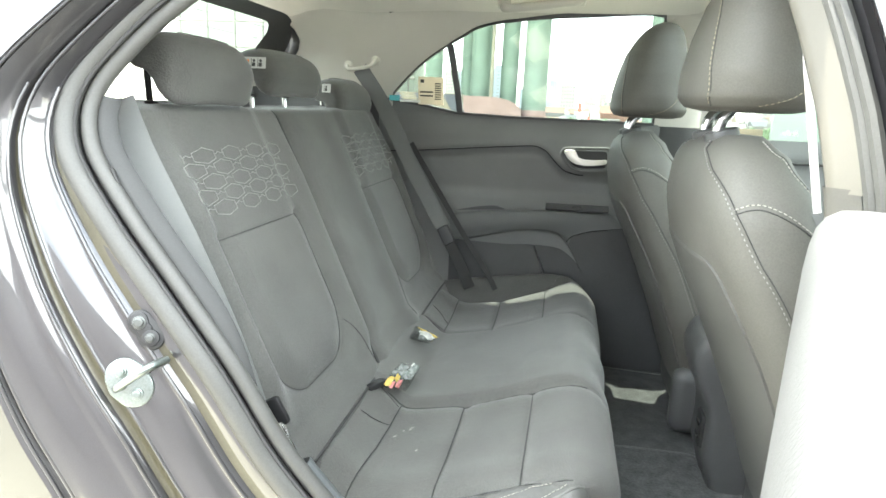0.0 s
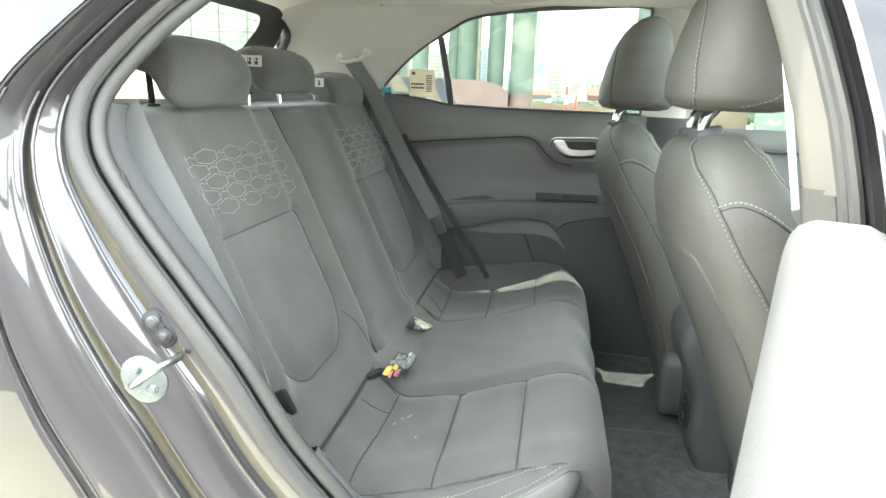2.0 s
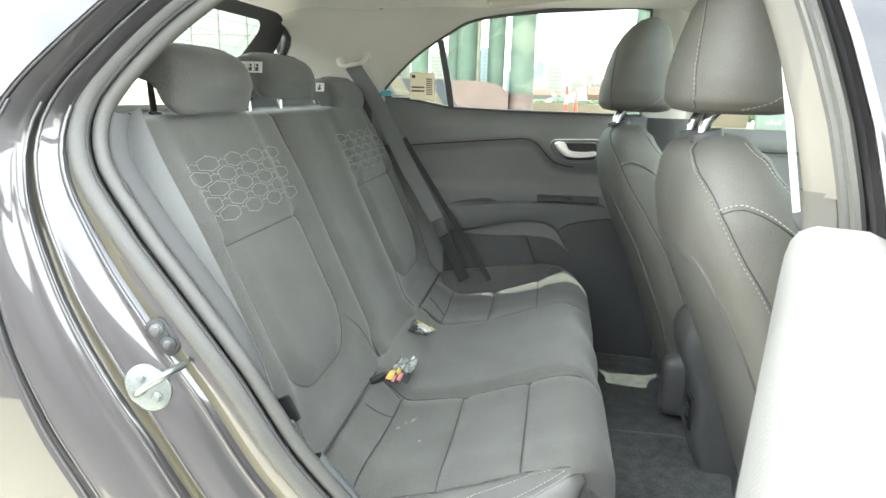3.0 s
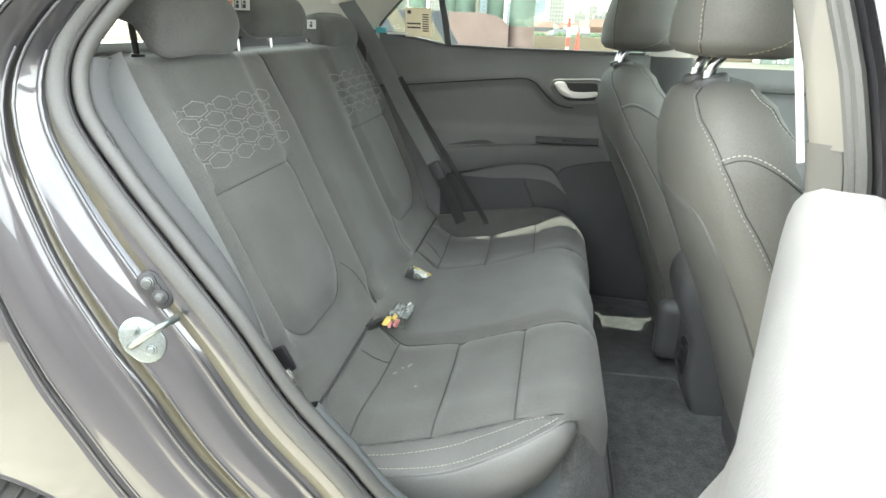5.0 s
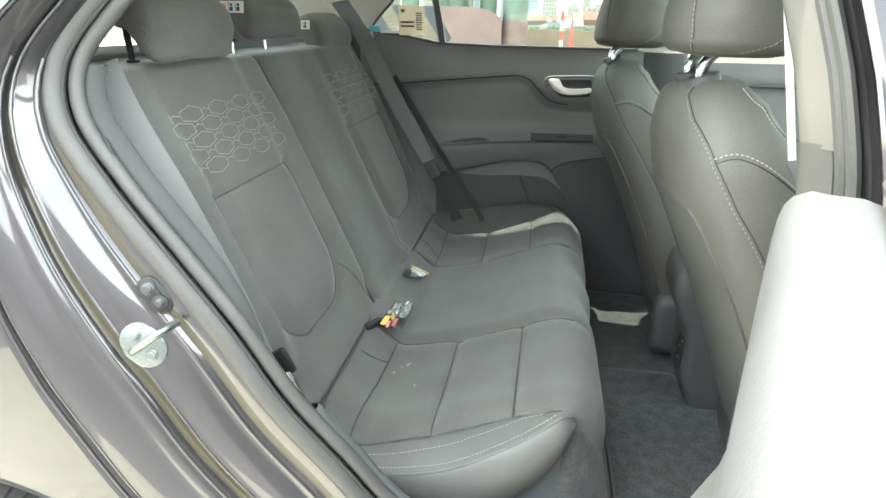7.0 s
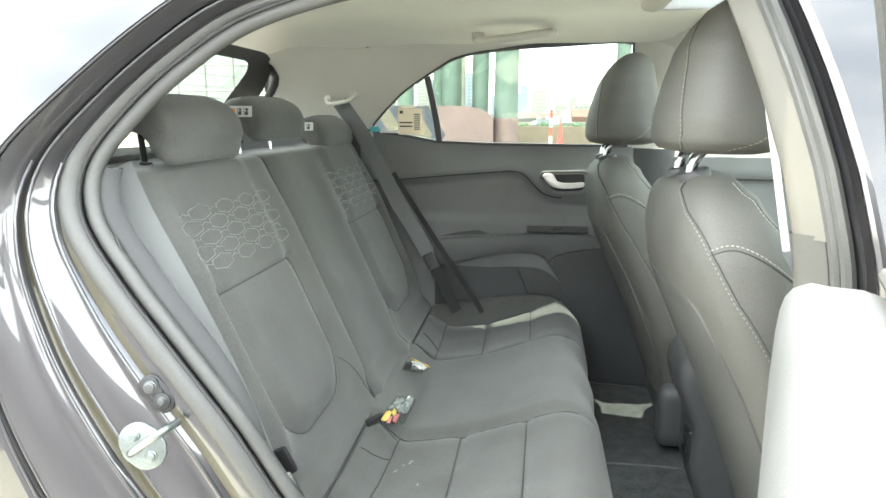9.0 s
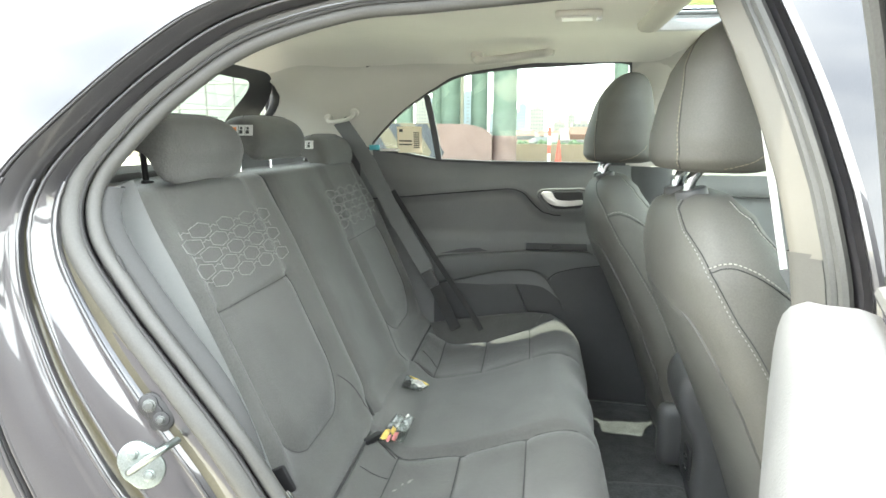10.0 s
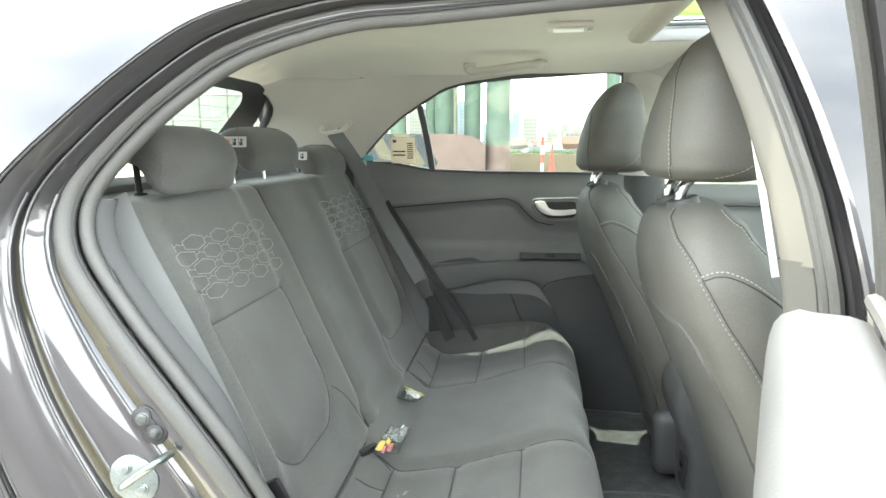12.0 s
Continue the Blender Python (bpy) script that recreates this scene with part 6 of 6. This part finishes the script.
post = thing("striped_post", (0.76, 22.0, GROUND), "red and white striped marker post", "post")
for k in range(5):
    part("post_band", disc((0.76, 22.0, GROUND + 0.316 * k), (0, 0, 1), 0.06, 0.316, 14), M_RED if k % 2 == 0 else M_WHITE, post)
cone = thing("traffic_cone", (1.10, 22.0, GROUND), "red plastic traffic cone", "cone")
part("cone_body", loft([[(1.10 + r * math.cos(a), 22.0 + r * math.sin(a), GROUND + z) for a in np.linspace(0, 2 * math.pi, 20, False)] for r, z in ((0.17, 0.04), (0.10, 0.50), (0.03, 1.12))]), M_RED, cone)
part("cone_foot", box(0.88, 1.32, 21.78, 22.22, GROUND, GROUND + 0.04, 0.01), M_RED, cone)

lime = thing("flyover_column", (3.40, 24.0, GROUND), "green painted column with a lime cross beam", "column", "flyover columns")
part("shaft", disc((3.40, 24.0, GROUND), (0, 0, 1), 0.26, 9.0, 28), M_GREEN, lime)
part("cross_beam", box(3.1, 7.2, 23.7, 24.3, 5.97, 7.6, 0.05), M_SUNR, lime)
scaf = thing("site_scaffold", (-13, 27, GROUND), "pale metal scaffold against a light building", "scaffold")
for k in range(9):
    part("scaffold_pole", tube([(-18 + 1.4 * k, 27, GROUND), (-18 + 1.4 * k, 27, 8.5)], 0.05, 6), M_STEEL, scaf)
for k in range(7):
    part("scaffold_rail", tube([(-18.5, 27, 1.2 + 1.15 * k), (-6.5, 27, 1.2 + 1.15 * k)], 0.05, 6), M_STEEL, scaf)
site = thing("site_building", (-13, 29, GROUND), "pale unfinished building behind a scaffold", "building")
part("wall", box(-19, -6.8, 28.2, 30.2, GROUND, 7.0, 0.05), M_SITE, site)

# town beyond
rnd = random.Random(5)
roofs, greens = [], []
for _ in range(1100):
    d = rnd.uniform(230, 640)
    x = rnd.uniform(-0.55, 0.75) * d
    w, h = rnd.uniform(4, 11), (rnd.uniform(3.5, 6.5) + 0.008 * d * rnd.random()) * (1.4 if rnd.random() < 0.12 else 1)
    z1 = TOWN + h * 0.75
    g = box(x - w / 2, x + w / 2, d, d + w, TOWN, z1)
    top = ([(x - w / 2, d, z1), (x + w / 2, d, z1), (x + w / 2, d + w, z1), (x - w / 2, d + w, z1), (x - w / 2, d + w / 2, TOWN + h), (x + w / 2, d + w / 2, TOWN + h)], [(0, 1, 5, 4), (3, 2, 5, 4), (0, 4, 3), (1, 5, 2)])
    roofs += [g, top]
tagged(part("low_houses", join(*roofs), M_ROOFS, smooth=False), "pale and rusty low houses of a far town", "houses", kind="stuff")
for _ in range(900):
    d = rnd.uniform(200, 460)
    x, h = rnd.uniform(-0.5, 0.65) * d, rnd.uniform(3.2, 5.4) + (0.8 if d < 280 else 0)
    for _c in range(5):
        r = rnd.uniform(0.8, 1.5)
        cx, cy, cz = x + rnd.uniform(-1.8, 1.8), d + rnd.uniform(-1.5, 1.5), TOWN + h - r - rnd.uniform(0, 1.6)
        greens.append(loft([[(cx + r * math.cos(b) * math.cos(a) * rnd.uniform(0.7, 1.3), cy + r * math.cos(b) * math.sin(a), cz + r * math.sin(b) * rnd.uniform(0.8, 1.25)) for a in np.linspace(0, 2 * math.pi, 6, False)] for b in (-1.0, -0.2, 0.5, 1.1)]))
tagged(part("far_trees", join(*greens), M_LEAF, smooth=False), "far green tree crowns between houses", "trees", kind="stuff")
for x, y, w, h in ((-70, 640, 26, 42), (-47, 700, 12, 25), (-1.5, 620, 13.5, 27), (22, 680, 12, 16), (44, 640, 22, 14), (72, 600, 20, 20), (90, 650, 14, 30), (108, 690, 22, 24), (-95, 600, 16, 36), (-120, 660, 15, 39), (130, 640, 20, 36), (190, 640, 26, 30), (-19, 760, 9, 38), (-27, 790, 7, 30), (36, 720, 8, 24), (-180, 700, 30, 48), (260, 660, 24, 40)):
    tower = thing("tower_block", (x, y, TOWN), "pale far tower block with rows of windows", "building", "far towers")
    tm = M_BLDG2 if (x < -10 and x > -100) or x in (90, 130) else M_BLDG
    part("wall", box(x - w / 2, x + w / 2, y, y + w, TOWN, h), tm, tower, smooth=False)
    part("roof_block", box(x - w / 6, x + w / 6, y + 2, y + w / 2, h, h + 3), tm, tower, smooth=False)
    rows = [box(x - w / 2 + w * (k + 0.2) / 5, x - w / 2 + w * (k + 0.75) / 5, y - 0.15, y, z, z + 1.6) for z in np.arange(4, h - 2, 3.4) for k in range(5)]
    part("windows", join(*rows), M_WIN, tower, smooth=False)
